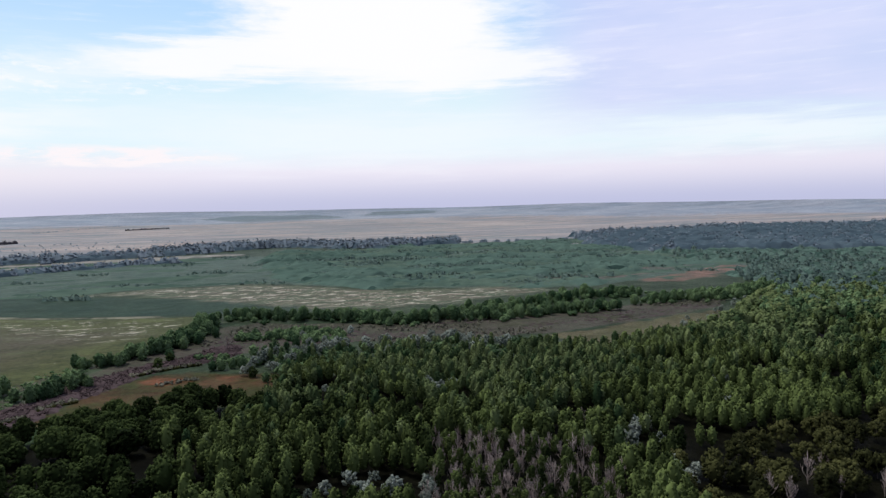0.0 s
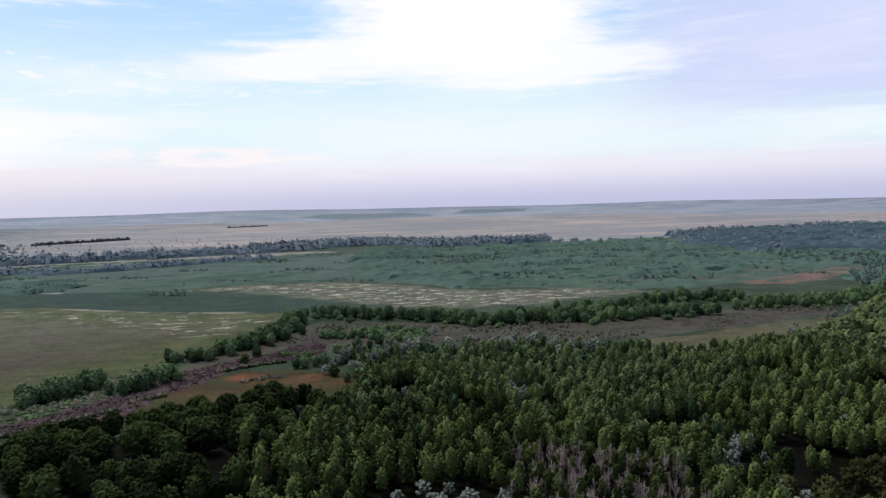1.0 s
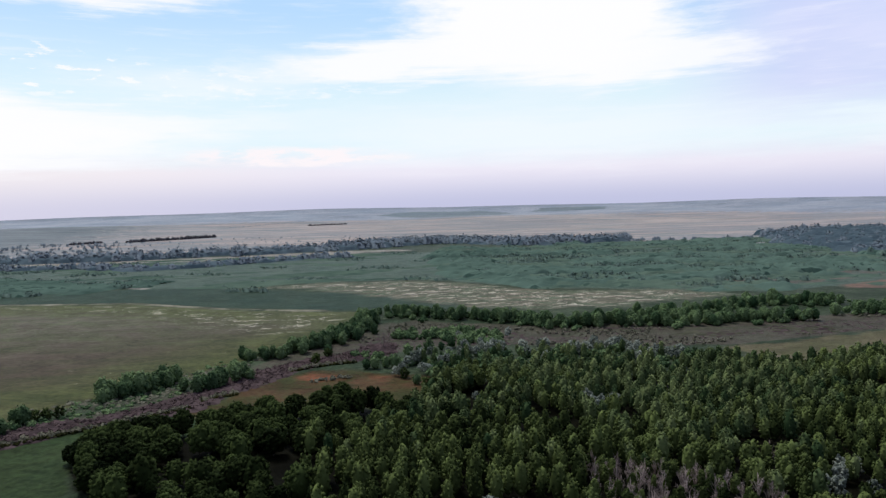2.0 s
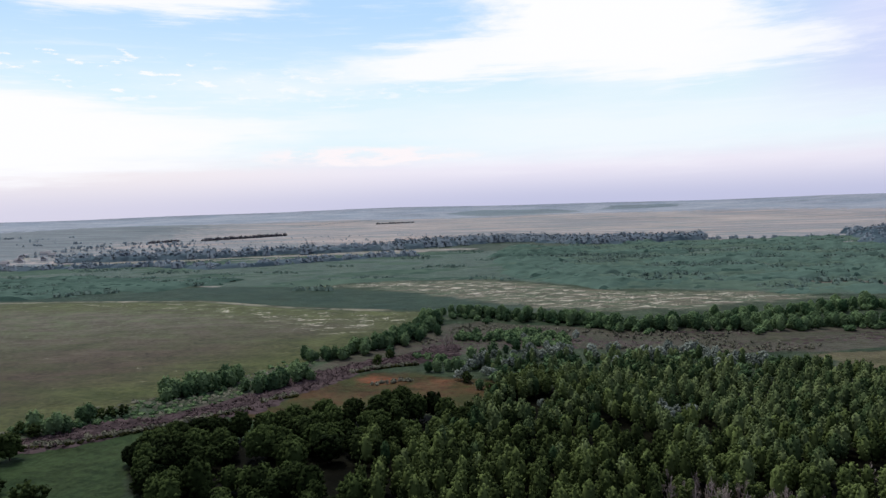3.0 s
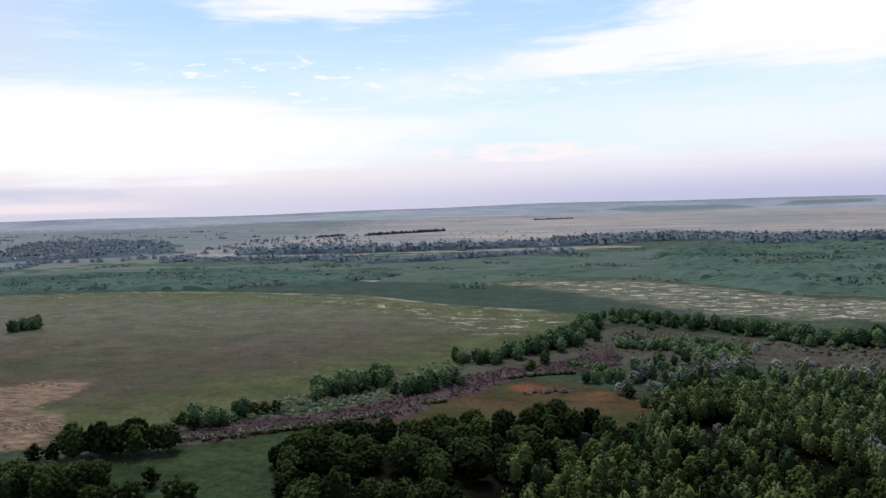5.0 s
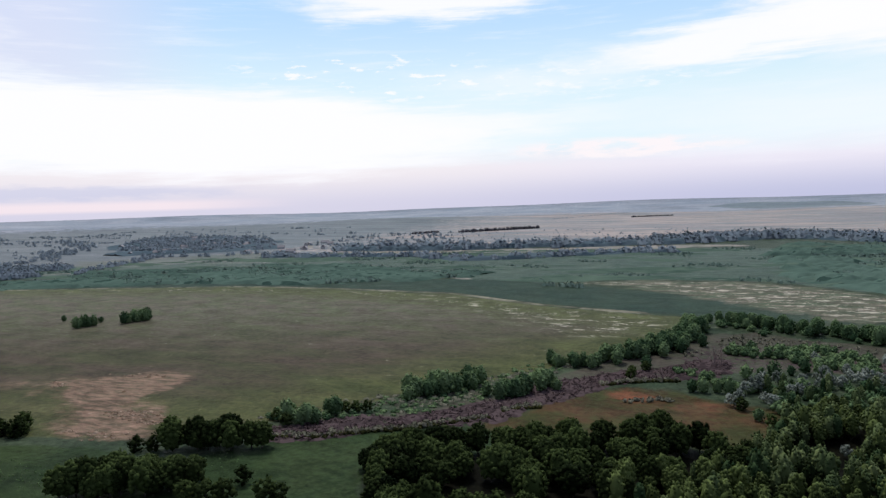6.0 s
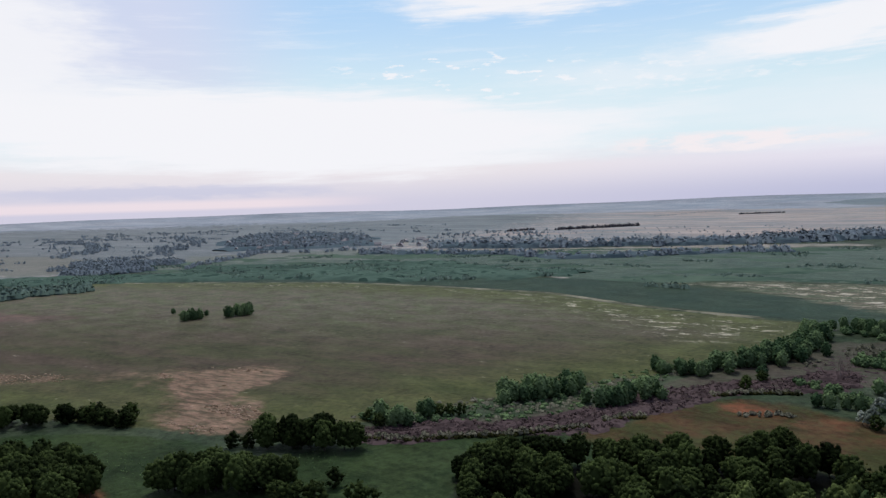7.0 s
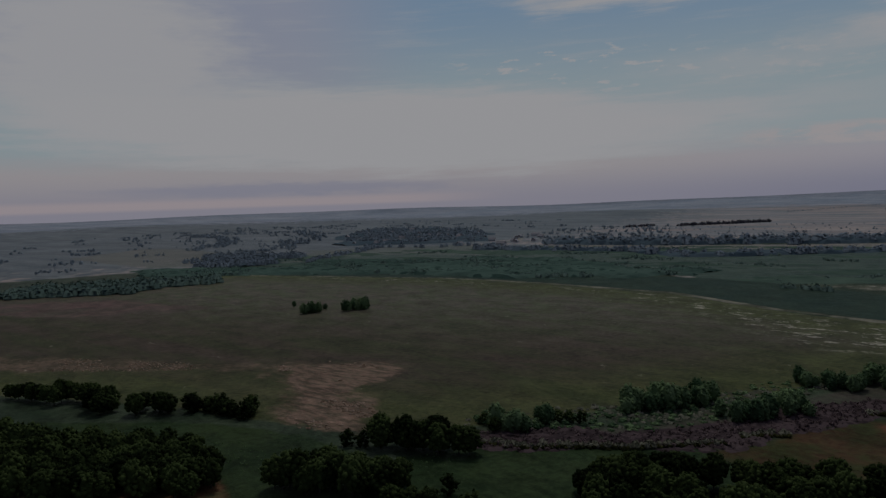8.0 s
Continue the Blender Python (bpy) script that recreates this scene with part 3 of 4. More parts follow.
def merged(shapes):
    vs, fs, n = [], [], 0
    for v, f in shapes:
        vs.append(v)
        fs.append(f + n)
        n += len(v)
    return np.concatenate(vs), np.concatenate(fs)


def trunk_shape(seed, height, girth, limbs=5, spread=1.6):
    rng = np.random.default_rng(seed)
    lean = rng.normal(size=2) * 0.25
    stem = [(lean[0] * u * u * 2, lean[1] * u * u * 2, height * u - 0.15) for u in (0, 0.3, 0.6, 1.0)]
    shapes = [limb_shape(stem, girth, girth * 0.3, 6)]
    for i in range(limbs):
        u = rng.uniform(0.3, 0.85)
        a = i * 2.4 + rng.uniform(-0.4, 0.4)
        b = np.array([lean[0] * u * u * 2, lean[1] * u * u * 2, height * u])
        e = b + np.array([math.cos(a) * spread, math.sin(a) * spread, height * rng.uniform(0.1, 0.25)])
        shapes.append(limb_shape([b, (b + e) / 2 + (0, 0, -0.1), e], girth * 0.35, girth * 0.1, 4))
    return merged(shapes)


def bare_shape(seed, height, girth, twigs, spread):
    """A leafless tree: stem and rising twigs."""
    rng = np.random.default_rng(seed)
    shapes = []
    for i in range(twigs):
        u = rng.uniform(0.12, 0.92)
        a = rng.uniform(0, 6.28)
        b = np.array([0, 0, height * u])
        reach = spread * (1.15 - u) * rng.uniform(0.6, 1.2)
        e = b + np.array([math.cos(a) * reach, math.sin(a) * reach, reach * rng.uniform(0.9, 2.2)])
        m = (b + e) / 2 + np.array([math.cos(a), math.sin(a), -0.4]) * reach * 0.12
        shapes.append(limb_shape([b, m, e], girth * 0.5, 0.035, 3))
        for _ in range(3):
            t = rng.uniform(0.35, 0.9)
            c = b + (e - b) * t
            d = c + rng.normal(size=3) * reach * 0.25 + (0, 0, reach * 0.35)
            shapes.append(limb_shape([c, d], girth * 0.3, 0.03, 3))
    return merged(shapes)


# ---------------------------------------------------------------- plants: placing
def strewn(poly, spacing, seed, keep=1.0, jitter=0.42):
    """Places on a shaken grid within a zone."""
    rng = np.random.default_rng(seed)
    p = np.array(poly, float)
    (x0, y0), (x1, y1) = p.min(0), p.max(0)
    x, y = np.meshgrid(np.arange(x0, x1, spacing), np.arange(y0, y1, spacing * 0.87))
    x[1::2] += spacing / 2
    x = x + rng.uniform(-jitter, jitter, x.shape) * spacing
    y = y + rng.uniform(-jitter, jitter, y.shape) * spacing
    x, y = x.ravel(), y.ravel()
    ok = inside(poly, x, y) & (rng.uniform(size=x.shape) < keep)
    return np.stack([x[ok], y[ok]], -1)


def thinned(q, poly, margin, seed):
    """Thins plants out towards the rim of their zone."""
    d = depth_in(poly, q[:, 0], q[:, 1])
    return q[np.random.default_rng(seed).uniform(size=len(q)) < d / margin + 0.12]


def lined(path, spacing, width, seed):
    """Places along a line of plants, shaken to its width."""
    rng = np.random.default_rng(seed)
    p = np.array(path, float)
    step = np.hypot(*np.diff(p, axis=0).T)
    at = np.concatenate([[0], np.cumsum(step)])
    s = np.arange(0, at[-1], spacing)
    s = s + rng.uniform(-0.3, 0.3, s.shape) * spacing
    q = np.stack([np.interp(s, at, p[:, 0]), np.interp(s, at, p[:, 1])], -1)
    return q + rng.normal(size=q.shape) * width / 2


def in_strips(q, gap, cut, seed):
    """Keeps plants that stand in loose strips across the valley."""
    u, v = q[:, 0] * 0.95 + q[:, 1] * 0.3, q[:, 1] * 0.95 - q[:, 0] * 0.3
    s = np.sin(v / gap + seed + 2.4 * np.sin(u / 110.0 + seed) + 1.5 * np.sin(u / 47.0 - v / 60.0)) + 0.9 * np.sin(u / 51.0 + v / 23.0 + seed) + 0.8 * np.sin(u / 29.0 - v / 37.0 + 2.0) + 0.5 * np.sin(u / 13.0 + v / 9.0)
    return q[s > cut]


def seen_sector(q, margin=5.0, near=172.0):
    """Keeps the places in the part of the valley that the flight looks over."""
    a = np.degrees(np.arctan2(-(q[:, 0] + 12), q[:, 1] - 25))
    r = np.hypot(q[:, 0], q[:, 1])
    return q[(a > -33 - margin) & (a < 89 + margin) & (r > 0)]


def stuff(name, shapes, q, sizes, material, label, category, seed, squash=(0.85, 1.2), upward=None):
    """Plants past counting, as one object: each a turned and scaled copy of one of the shapes. upward bends the shading
    normals to the sky, so that shaded sides are drawn lit.
    """
    rng = np.random.default_rng(seed)
    if not len(q):
        return None
    pick = rng.integers(len(shapes), size=len(q))
    size = rng.uniform(*sizes, len(q))
    ang = rng.uniform(0, 2 * math.pi, len(q))
    tall = rng.uniform(*squash, len(q))
    z = land_z(q[:, 0], q[:, 1])
    tint = rng.uniform(size=len(q))
    if upward is None:
        upward = {MID_HAZE_WOOD: 0.72, HAZED_WOOD: 0.72, DRAB: 0.7, PURPLE: 0.85, SHELTER: 0.5, STRAW: 0.5}.get(material, 0.0)
    vs, fs, ts, ns, n = [], [], [], [], 0
    for k, (v, f) in enumerate(shapes):
        m = np.where(pick == k)[0]
        if not len(m):
            continue
        c, s = np.cos(ang[m])[:, None], np.sin(ang[m])[:, None]
        x = (v[None, :, 0] * c - v[None, :, 1] * s) * size[m][:, None] + q[m, 0][:, None]
        y = (v[None, :, 0] * s + v[None, :, 1] * c) * size[m][:, None] + q[m, 1][:, None]
        h = v[None, :, 2] * (size[m] * tall[m])[:, None] + z[m][:, None]
        vs.append(np.stack([x, y, h], -1).reshape(-1, 3))
        fs.append((f[None] + (np.arange(len(m)) * len(v))[:, None, None] + n).reshape(-1, 3))
        ts.append(np.repeat(tint[m], len(v)))
        out = v - (0, 0, 0.55 * v[:, 2].max())
        out = out / np.linalg.norm(out, axis=1, keepdims=True) * (1 - upward) + (0, 0, upward)
        turned = np.stack([out[None, :, 0] * c - out[None, :, 1] * s, out[None, :, 0] * s + out[None, :, 1] * c, np.broadcast_to(out[None, :, 2], x.shape)], -1)
        ns.append(turned.reshape(-1, 3))
        n += len(m) * len(v)
    me = mesh_of(name, np.concatenate(vs), np.concatenate(fs), material, True, tint=np.concatenate(ts))
    if upward:
        me.normals_split_custom_set_from_vertices(np.concatenate(ns).astype(np.float32))
    return tagged(new(name, me), label, category, kind="stuff")


def lattice(x, y, scale, seed):
    """Smooth random values between 0 and 1 over the plan."""
    table = np.random.default_rng(seed).uniform(size=(257, 257))
    u, v = x / scale + 1000.0, y / scale + 1000.0
    i, j = np.floor(u).astype(int), np.floor(v).astype(int)
    f, g = u - i, v - j
    f, g = f * f * (3 - 2 * f), g * g * (3 - 2 * g)
    i, j = i % 256, j % 256
    return (table[i, j] * (1 - f) + table[i + 1, j] * f) * (1 - g) + (table[i, j + 1] * (1 - f) + table[i + 1, j + 1] * f) * g


def canopy(name, poly, cell, height, crown, material, label, category, seed, cover=1.2, band=30.0, soft=8.0, relief=0.5):
    """The closed leaf roof of a stand past counting: crowns swell out of one another over its whole zone, and the
    stand breaks up into bands with gaps where cover is below one."""
    p = np.array(poly, float)
    (x0, y0), (x1, y1) = p.min(0) - cell, p.max(0) + cell
    xs, ys = np.arange(x0, x1, cell), np.arange(y0, y1, cell)
    x, y = np.meshgrid(xs, ys)
    rng = np.random.default_rng(seed)
    x = x + rng.uniform(-0.35, 0.35, x.shape) * cell
    y = y + rng.uniform(-0.35, 0.35, y.shape) * cell
    depth = depth_in(poly, x.ravel(), y.ravel()).reshape(x.shape)
    u, v = x * 0.95 + y * 0.3, (y * 0.95 - x * 0.3) * 2.2
    patch_of = 0.55 * lattice(u, v, band * 2.6, seed + 1) + 0.3 * lattice(u, v, band, seed + 2) + 0.15 * lattice(u, v, band * 0.4, seed + 3)
    full = np.clip((patch_of - (1.0 - cover)) / 0.12, 0, 1) if cover < 1 else np.ones(x.shape)
    ragged = depth + (lattice(x, y, soft * 1.6, seed + 4) - 0.5) * soft * 1.6
    full = full * np.clip(ragged / soft + 0.4, 0, 1)
    bumps = 0.65 * lattice(x, y, crown, seed + 5) + 0.35 * lattice(x, y, crown * 0.45, seed + 6)
    tall = 0.75 + 0.5 * lattice(x, y, crown * 7, seed + 7)
    roof = height * tall * (1 - relief + relief * 1.6 * bumps) * np.sqrt(full) - 0.9
    z = land_z(x, y) + np.where(full > 0.01, roof, -0.9)
    gy, gx = np.gradient(roof, cell)
    normal = np.stack([-gx, -gy, np.ones_like(gx)], -1)
    n, k = x.shape[1], x.shape[0]
    i, j = np.meshgrid(np.arange(k - 1), np.arange(n - 1), indexing="ij")
    q = np.stack([i * n + j, i * n + j + 1, (i + 1) * n + j + 1, (i + 1) * n + j], -1).reshape(-1, 4)
    q = q[(roof.ravel()[q] > -0.2).any(1)]
    used, q = np.unique(q, return_inverse=True)
    q = q.reshape(-1, 4)
    tint = (0.5 * lattice(x, y, crown, seed + 8) + 0.5 * lattice(x, y, crown * 2.5, seed + 9)).ravel()[used]
    verts = np.stack([x, y, z], -1).reshape(-1, 3)[used]
    me = mesh_of(name, verts, np.concatenate([q[:, [0, 1, 2]], q[:, [0, 2, 3]]]), material, True, tint=tint)
    normal = normal.reshape(-1, 3)[used]
    me.normals_split_custom_set_from_vertices((normal / np.linalg.norm(normal, axis=1, keepdims=True)).astype(np.float32))
    return tagged(new(name, me), label, category, kind="stuff")


def part(name, shape, material, parent, label=""):
    ob = new(name, mesh_of(name, *shape, material, True))
    ob.parent = parent
    return tagged(ob, label)


def kept_models(name, makers, label, category, group):
    """Model plants of a kind, built once each; the first one of each is a plant of the place too."""
    models = []
    for parts in makers:
        root = new(name)
        root.empty_display_size = 0.5
        for pname, shape, material, plabel in parts:
            part(pname, shape, material, root, plabel)
        models.append([tagged(root, label, category, group), False])
    return models


def plant_out(models, q, sizes, seed, label=None):
    rng = np.random.default_rng(seed)
    for x, y in q:
        model = models[rng.integers(len(models))]
        s, a, lift = rng.uniform(*sizes), rng.uniform(0, 360), float(land_z(np.array(x), np.array(y)))
        m = pose(float(x), float(y), lift, 0, 0, a) @ Matrix.Diagonal((s, s, s * rng.uniform(0.9, 1.12), 1))
        ob = model[0]
        if model[1]:
            ob = copy_thing(model[0], m)
        model[1] = True
        ob.matrix_basis = m
        if label:
            ob["label"] = label


# ---------------------------------------------------------------- the wood below the flight
HOLES = [[(58, 229), (84, 234), (78, 214), (56, 212)], [(89, 231), (109, 235), (98, 216), (86, 215)], [(4, 328), (36, 326), (38, 316), (6, 318)], [(50, 262), (72, 258), (72, 246), (54, 248)], [(-150, 200), (-134, 207), (-126, 200), (-140, 192)]]
DEAD_PATCH = [(-6, 170), (46, 170), (50, 196), (42, 214), (26, 226), (-6, 232), (-4, 205)]
SILVER_PATCH = [(-44, 178), (-4, 178), (-2, 198), (-18, 204), (-40, 196)]
OLIVE_PATCH = [(62, 120), (64, 200), (80, 215), (108, 230), (160, 250), (260, 240), (200, 100)]


def outside(q, polys):
    ok = np.ones(len(q), bool)
    for p in polys:
        ok &= ~inside(p, q[:, 0], q[:, 1])
    return q[ok]


def with_gaps(q):
    """Leaves lanes and small gaps between the trees."""
    u, v = q[:, 0], q[:, 1]
    s = np.sin(u / 9.0 + 1.6 * np.sin(v / 21.0)) * np.sin(v / 11.0 + 1.3 * np.sin(u / 17.0)) + 0.5 * np.sin(u / 31.0 + v / 19.0)
    return q[s < 0.78]


def within(q, poly):
    return q[inside(poly, q[:, 0], q[:, 1])]


def near_first(q, count):
    """The places nearest to the flight's line, and the rest."""
    d = np.minimum(np.hypot(q[:, 0], q[:, 1]), np.hypot(q[:, 0] + 28, q[:, 1] - 74))
    order = np.argsort(d + 400 * (d < 165))
    return q[order[:count]], q[order[count:]]


def tall_models(count, base):
    return [[("trunk", trunk_shape(base + i, 7.5, 0.16), BARK, "grey bark trunk"), ("crown", crown_shape(base + i, 0.6, 10.2, 2.3, 40, 0.60, 150, 0.30, -0.75, (ICO_V, ICO_F), 1.15, 0.66), GREEN, "")] for i in range(count)]


def broad_models(count, base):
    return [[("trunk", trunk_shape(base + i, 7.0, 0.26, 7, 2.6), BARK, "grey bark trunk"), ("crown", crown_shape(base + i, 0.2, 10.8, 4.7, 84, 0.86, 320, 0.36, -0.75, (ICO_V, ICO_F), 0.95, 0.70), DEEP, "")] for i in range(count)]


wood = strewn(WOOD, 4.7, 11)
wood = outside(with_gaps(seen_sector(wood, 16)), HOLES + [DEAD_PATCH, SILVER_PATCH])
olive_q, wood = within(wood, OLIVE_PATCH), outside(wood, [OLIVE_PATCH])
broad_side = wood[:, 0] < -88 + 0.10 * (wood[:, 1] - 200) + 14 * np.sin(wood[:, 1] / 13.0)
rng_main = np.random.default_rng(5)
broad_q = wood[broad_side & (rng_main.uniform(size=len(wood)) < 0.46)]
tall_q = wood[~broad_side & ((np.hypot(wood[:, 0], wood[:, 1]) < 430) | (rng_main.uniform(size=len(wood)) < 0.45))]

tall_near, tall_rest = near_first(tall_q, 125)
broad_near, broad_rest = near_first(broad_q, 90)
tall_set = kept_models("poplar_tree", tall_models(6, 100), "young green poplar tree crowded in the wood", "tree", "poplars of the wood")
broad_set = kept_models("cottonwood_tree", broad_models(6, 200), "broad dark green cottonwood tree in the wood", "tree", "cottonwoods of the wood")
plant_out(tall_set, tall_near, (0.68, 1.08), 21)
plant_out(broad_set, broad_near, (0.6, 1.02), 22)

TALL_MID = [crown_shape(300 + i, 0.4, 10.1, 2.35, 30, 0.56, 60, 0.34, -0.7, OCT, 1.1, 0.76) for i in range(8)]
BROAD_MID = [crown_shape(310 + i, -0.4, 10.5, 4.4, 60, 0.85, 130, 0.42, -0.8, OCT, 0.9, 0.76) for i in range(6)]
TALL_FAR = [crown_shape(320 + i, -3.4, 8.4, 3.9, 10, 1.5, 12, 0.8, -0.1, OCT, 0.8, 0.85) for i in range(8)]
BUSH_MID = [crown_shape(330 + i, -0.9, 3.0, 2.1, 11, 0.8, 30, 0.4, -0.2, OCT, 0.9, 0.75) for i in range(6)]
BUSH_FAR = [crown_shape(340 + i, -2.6, 3.0, 3.2, 6, 1.2, 8, 0.7, 0.05, OCT, 0.8, 0.88) for i in range(6)]
LUMP = [crown_shape(350 + i, -6.0, 8.0, 6.0, 8, 2.3, 10, 1.2, 0.0, OCT, 0.7, 0.9) for i in range(8)]
LOW = [crown_shape(370 + i, -2.0, 2.4, 3.6, 5, 1.4, 8, 0.7, 0.05, OCT, 0.6, 0.88) for i in range(6)]
GROVE = [crown_shape(380 + i, -4.0, 7.0, 4.6, 6, 1.8, 8, 1.0, 0.0, OCT, 0.8, 0.88) for i in range(6)]
TWIGS = [merged([twig_shape(360 + i, 1.8, 1.6, 9), crown_shape(365 + i, -0.2, 1.9, 1.5, 7, 0.5, 18, 0.3, 0.0, OCT, 1.0)]) for i in range(5)]

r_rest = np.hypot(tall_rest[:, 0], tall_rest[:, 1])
# shaken distance that picks the darkened or the haze-paled leaves
r_tone = r_rest + np.random.default_rng(35).normal(size=len(r_rest)) * 30 - 0.8 * np.maximum(tall_rest[:, 0] - 20, 0) + 26 * np.sin(tall_rest[:, 0] / 23.0) + 18 * np.sin(tall_rest[:, 1] / 17.0 + tall_rest[:, 0] / 41.0)
stuff("poplar_wood", TALL_MID, tall_rest[r_tone < 262], (0.66, 1.1), GREEN, "dense dark green poplar wood below the flight", "wood", 30)
stuff("poplar_wood", TALL_MID, tall_rest[(r_tone >= 262) & (r_rest < 420)], (0.66, 1.1), HAZED_GREEN, "dense green poplar wood filling the river bend", "wood", 31)
stuff("poplar_wood", TALL_FAR, tall_rest[(r_rest >= 420) & (r_tone >= 262)], (0.7, 1.05), HAZED_GREEN, "dense green poplar wood receding along the river", "wood", 32)
stuff("cottonwood_wood", BROAD_MID, broad_rest, (0.55, 1.0), DEEP, "dense dark cottonwood wood at the river bend", "wood", 33)

olive_set = kept_models("willow_tree", [[("trunk", trunk_shape(400 + i, 5.5, 0.22, 6, 2.4), BARK, ""), ("crown", crown_shape(400 + i, 0.6, 8.5, 4.0, 40, 1.05, 340, 0.38, -0.6, OCT), OLIVE, "")] for i in range(4)], "olive-brown willow tree in the wood", "tree", "willows of the wood")
oq = olive_q[np.random.default_rng(8).uniform(size=len(olive_q)) < 0.3]
o_near, o_rest = near_first(oq, 120)
FRINGE = [(-160, 206), (-162, 214), (-155, 225), (-143, 240), (-130, 250), (-116, 260)]
plant_out(broad_set, lined(FRINGE, 4.4, 5.0, 271), (0.7, 1.0), 272, "broad dark cottonwood tree at the wood's edge")
plant_out(olive_set, o_near, (0.7, 1.1), 41)
stuff("willow_wood", BROAD_MID, o_rest, (0.55, 0.85), OLIVE, "olive willow wood beside the poplars", "wood", 42)

dead_set = kept_models("bare_tree", [[("trunk", limb_shape([(0, 0, -0.1), (0.15, 0, 3), (-0.1, 0.15, 5.5), (0.15, 0.1, 8.2)], 0.13, 0.03), DEADWOOD, ""), ("bare_crown", bare_shape(500 + i, 7.4, 0.15, 22, 2.0), DEADWOOD, "")] for i in range(4)], "bare grey-brown dying poplar among green ones", "tree", "bare trees")
plant_out(dead_set, [(-124, 395), (-121, 397), (108, 198), (89, 178), (84, 179), (101, 192), (104, 181), (117, 183), (112, 200), (48, 245)], (0.9, 1.2), 55)
plant_out(dead_set, strewn(DEAD_PATCH, 4.6, 51, 0.7), (0.75, 1.1), 52)
plant_out(tall_set, strewn(DEAD_PATCH, 4.4, 53, 0.7), (0.4, 0.75), 54)

silver_set = kept_models("silver_shrub", [[("stem", trunk_shape(600 + i, 2.2, 0.10, 5, 1.2), BARK, ""), ("crown", crown_shape(600 + i, 0.0, 4.4, 1.9, 20, 0.55, 220, 0.24, -0.55, OCT, 1.2), SILVER, "")] for i in range(4)], "silver-grey oleaster shrub at the wood's edge", "shrub", "silver shrubs")
plant_out(silver_set, strewn(SILVER_PATCH, 6.0, 61, 0.45), (0.8, 1.3), 62)
EDGE_SILVER = [(-101, 362), (-88, 360), (-78, 373), (-70, 390), (-54, 386), (-34, 390), (-14, 398), (4, 402), (22, 398), (40, 392)]
plant_out(silver_set, lined([(x, y + 5) for x, y in EDGE_SILVER], 5.5, 13.0, 63), (0.9, 1.6), 64)
plant_out(silver_set, [(-97, 333), (-84, 338), (-88, 345), (-52, 298), (-5, 292), (3, 297), (0, 290), (24, 306), (50, 323), (56, 321), (-45, 303), (66, 240), (64, 233), (70, 226), (68, 205), (72, 198), (102, 262), (108, 262)], (0.9, 1.4), 65)
plant_out(silver_set, [(101, 389), (108, 394), (123, 400), (128, 405), (142, 418)], (0.75, 1.0), 66)
plant_out(silver_set, lined([(150, 432), (167, 454), (178, 466), (215, 512), (250, 565)], 8.0, 14.0, 67), (0.6, 1.0), 68)
plant_out(silver_set, [(-14, 392), (-10, 396), (-4, 408), (0, 402), (6, 411), (11, 404), (15, 400), (22, 389), (32, 385), (-7, 298), (-2, 296), (2, 300), (54, 330), (69, 332), (76, 336), (113, 295), (120, 293), (127, 295), (59, 222), (64, 234), (71, 240)], (1.0, 1.5), 69)

plant_out(silver_set, [(-94, 332), (-97, 352), (-94, 357), (-83, 341), (-82, 360), (-78, 370), (-75, 376), (-72, 380), (-68, 382), (-87, 426), (-70, 405), (-54, 384), (-59, 435), (-41, 382), (-31, 379), (-20, 401), (-9, 404), (5, 409), (11, 388), (15, 382), (59, 220), (67, 191), (67, 200), (55, 181), (150, 265)], (0.95, 1.5), 70)

# ---------------------------------------------------------------- groves and bushes of the bend
bush_set = kept_models("green_bush", [[("stem", trunk_shape(700 + i, 2.4, 0.10, 4, 1.0), BARK, ""), ("crown", crown_shape(700 + i, -0.6, 4.6, 2.3, 22, 0.8, 190, 0.32, -0.9, OCT), DEEP, "")] for i in range(4)], "dark green bush by the river meadow", "bush", "bushes by the river")
hedge_set = kept_models("hedge_tree", [[("trunk", trunk_shape(800 + i, 5.0, 0.18, 6, 2.0), BARK, ""), ("crown", crown_shape(800 + i, -0.8, 8.0, 3.3, 38, 0.85, 190, 0.36, -0.9, OCT, 0.95, 0.74), HEDGE, "")] for i in range(5)], "dark green tree in a hedge by the river", "tree", "hedge trees")
WEST_WOOD = [(-262, 66), (-228, 114), (-236, 130), (-252, 129), (-275, 115), (-298, 92), (-335, 66), (-360, 20), (-290, 10)]
west_near, west_rest = near_first(seen_sector(strewn(WEST_WOOD, 6.0, 71), 14), 45)
plant_out(broad_set, west_near, (0.75, 1.0), 72, "broad dark cottonwood tree of a grove")
stuff("cottonwood_wood", BROAD_MID, west_rest, (0.75, 1.0), DEEP, "dark cottonwood grove beyond the damp flat", "wood", 172)
plant_out(broad_set, strewn([(-226, 140), (-218, 158), (-206, 168), (-196, 172), (-194, 164), (-206, 150), (-214, 136)], 5.4, 73), (0.75, 1.0), 74, "broad dark cottonwood tree of a meadow grove")
plant_out(broad_set, lined([(-231, 180), (-226, 186), (-216, 194), (-212, 198)], 1.6, 4.5, 75), (0.75, 1.05), 76, "broad dark tree of a grove at the meadow's edge")
plant_out(bush_set, [(-241, 172), (-237, 176), (-187, 177), (-186, 164), (-182, 167), (-172, 174), (-169, 176), (-190, 160)], (1.0, 1.5), 77)
plant_out(broad_set, lined([(-391, 81), (-360, 105), (-330, 122), (-322, 130)], 3.2, 7.0, 78), (0.65, 0.9), 79, "dark green tree of a hedge across the meadow")
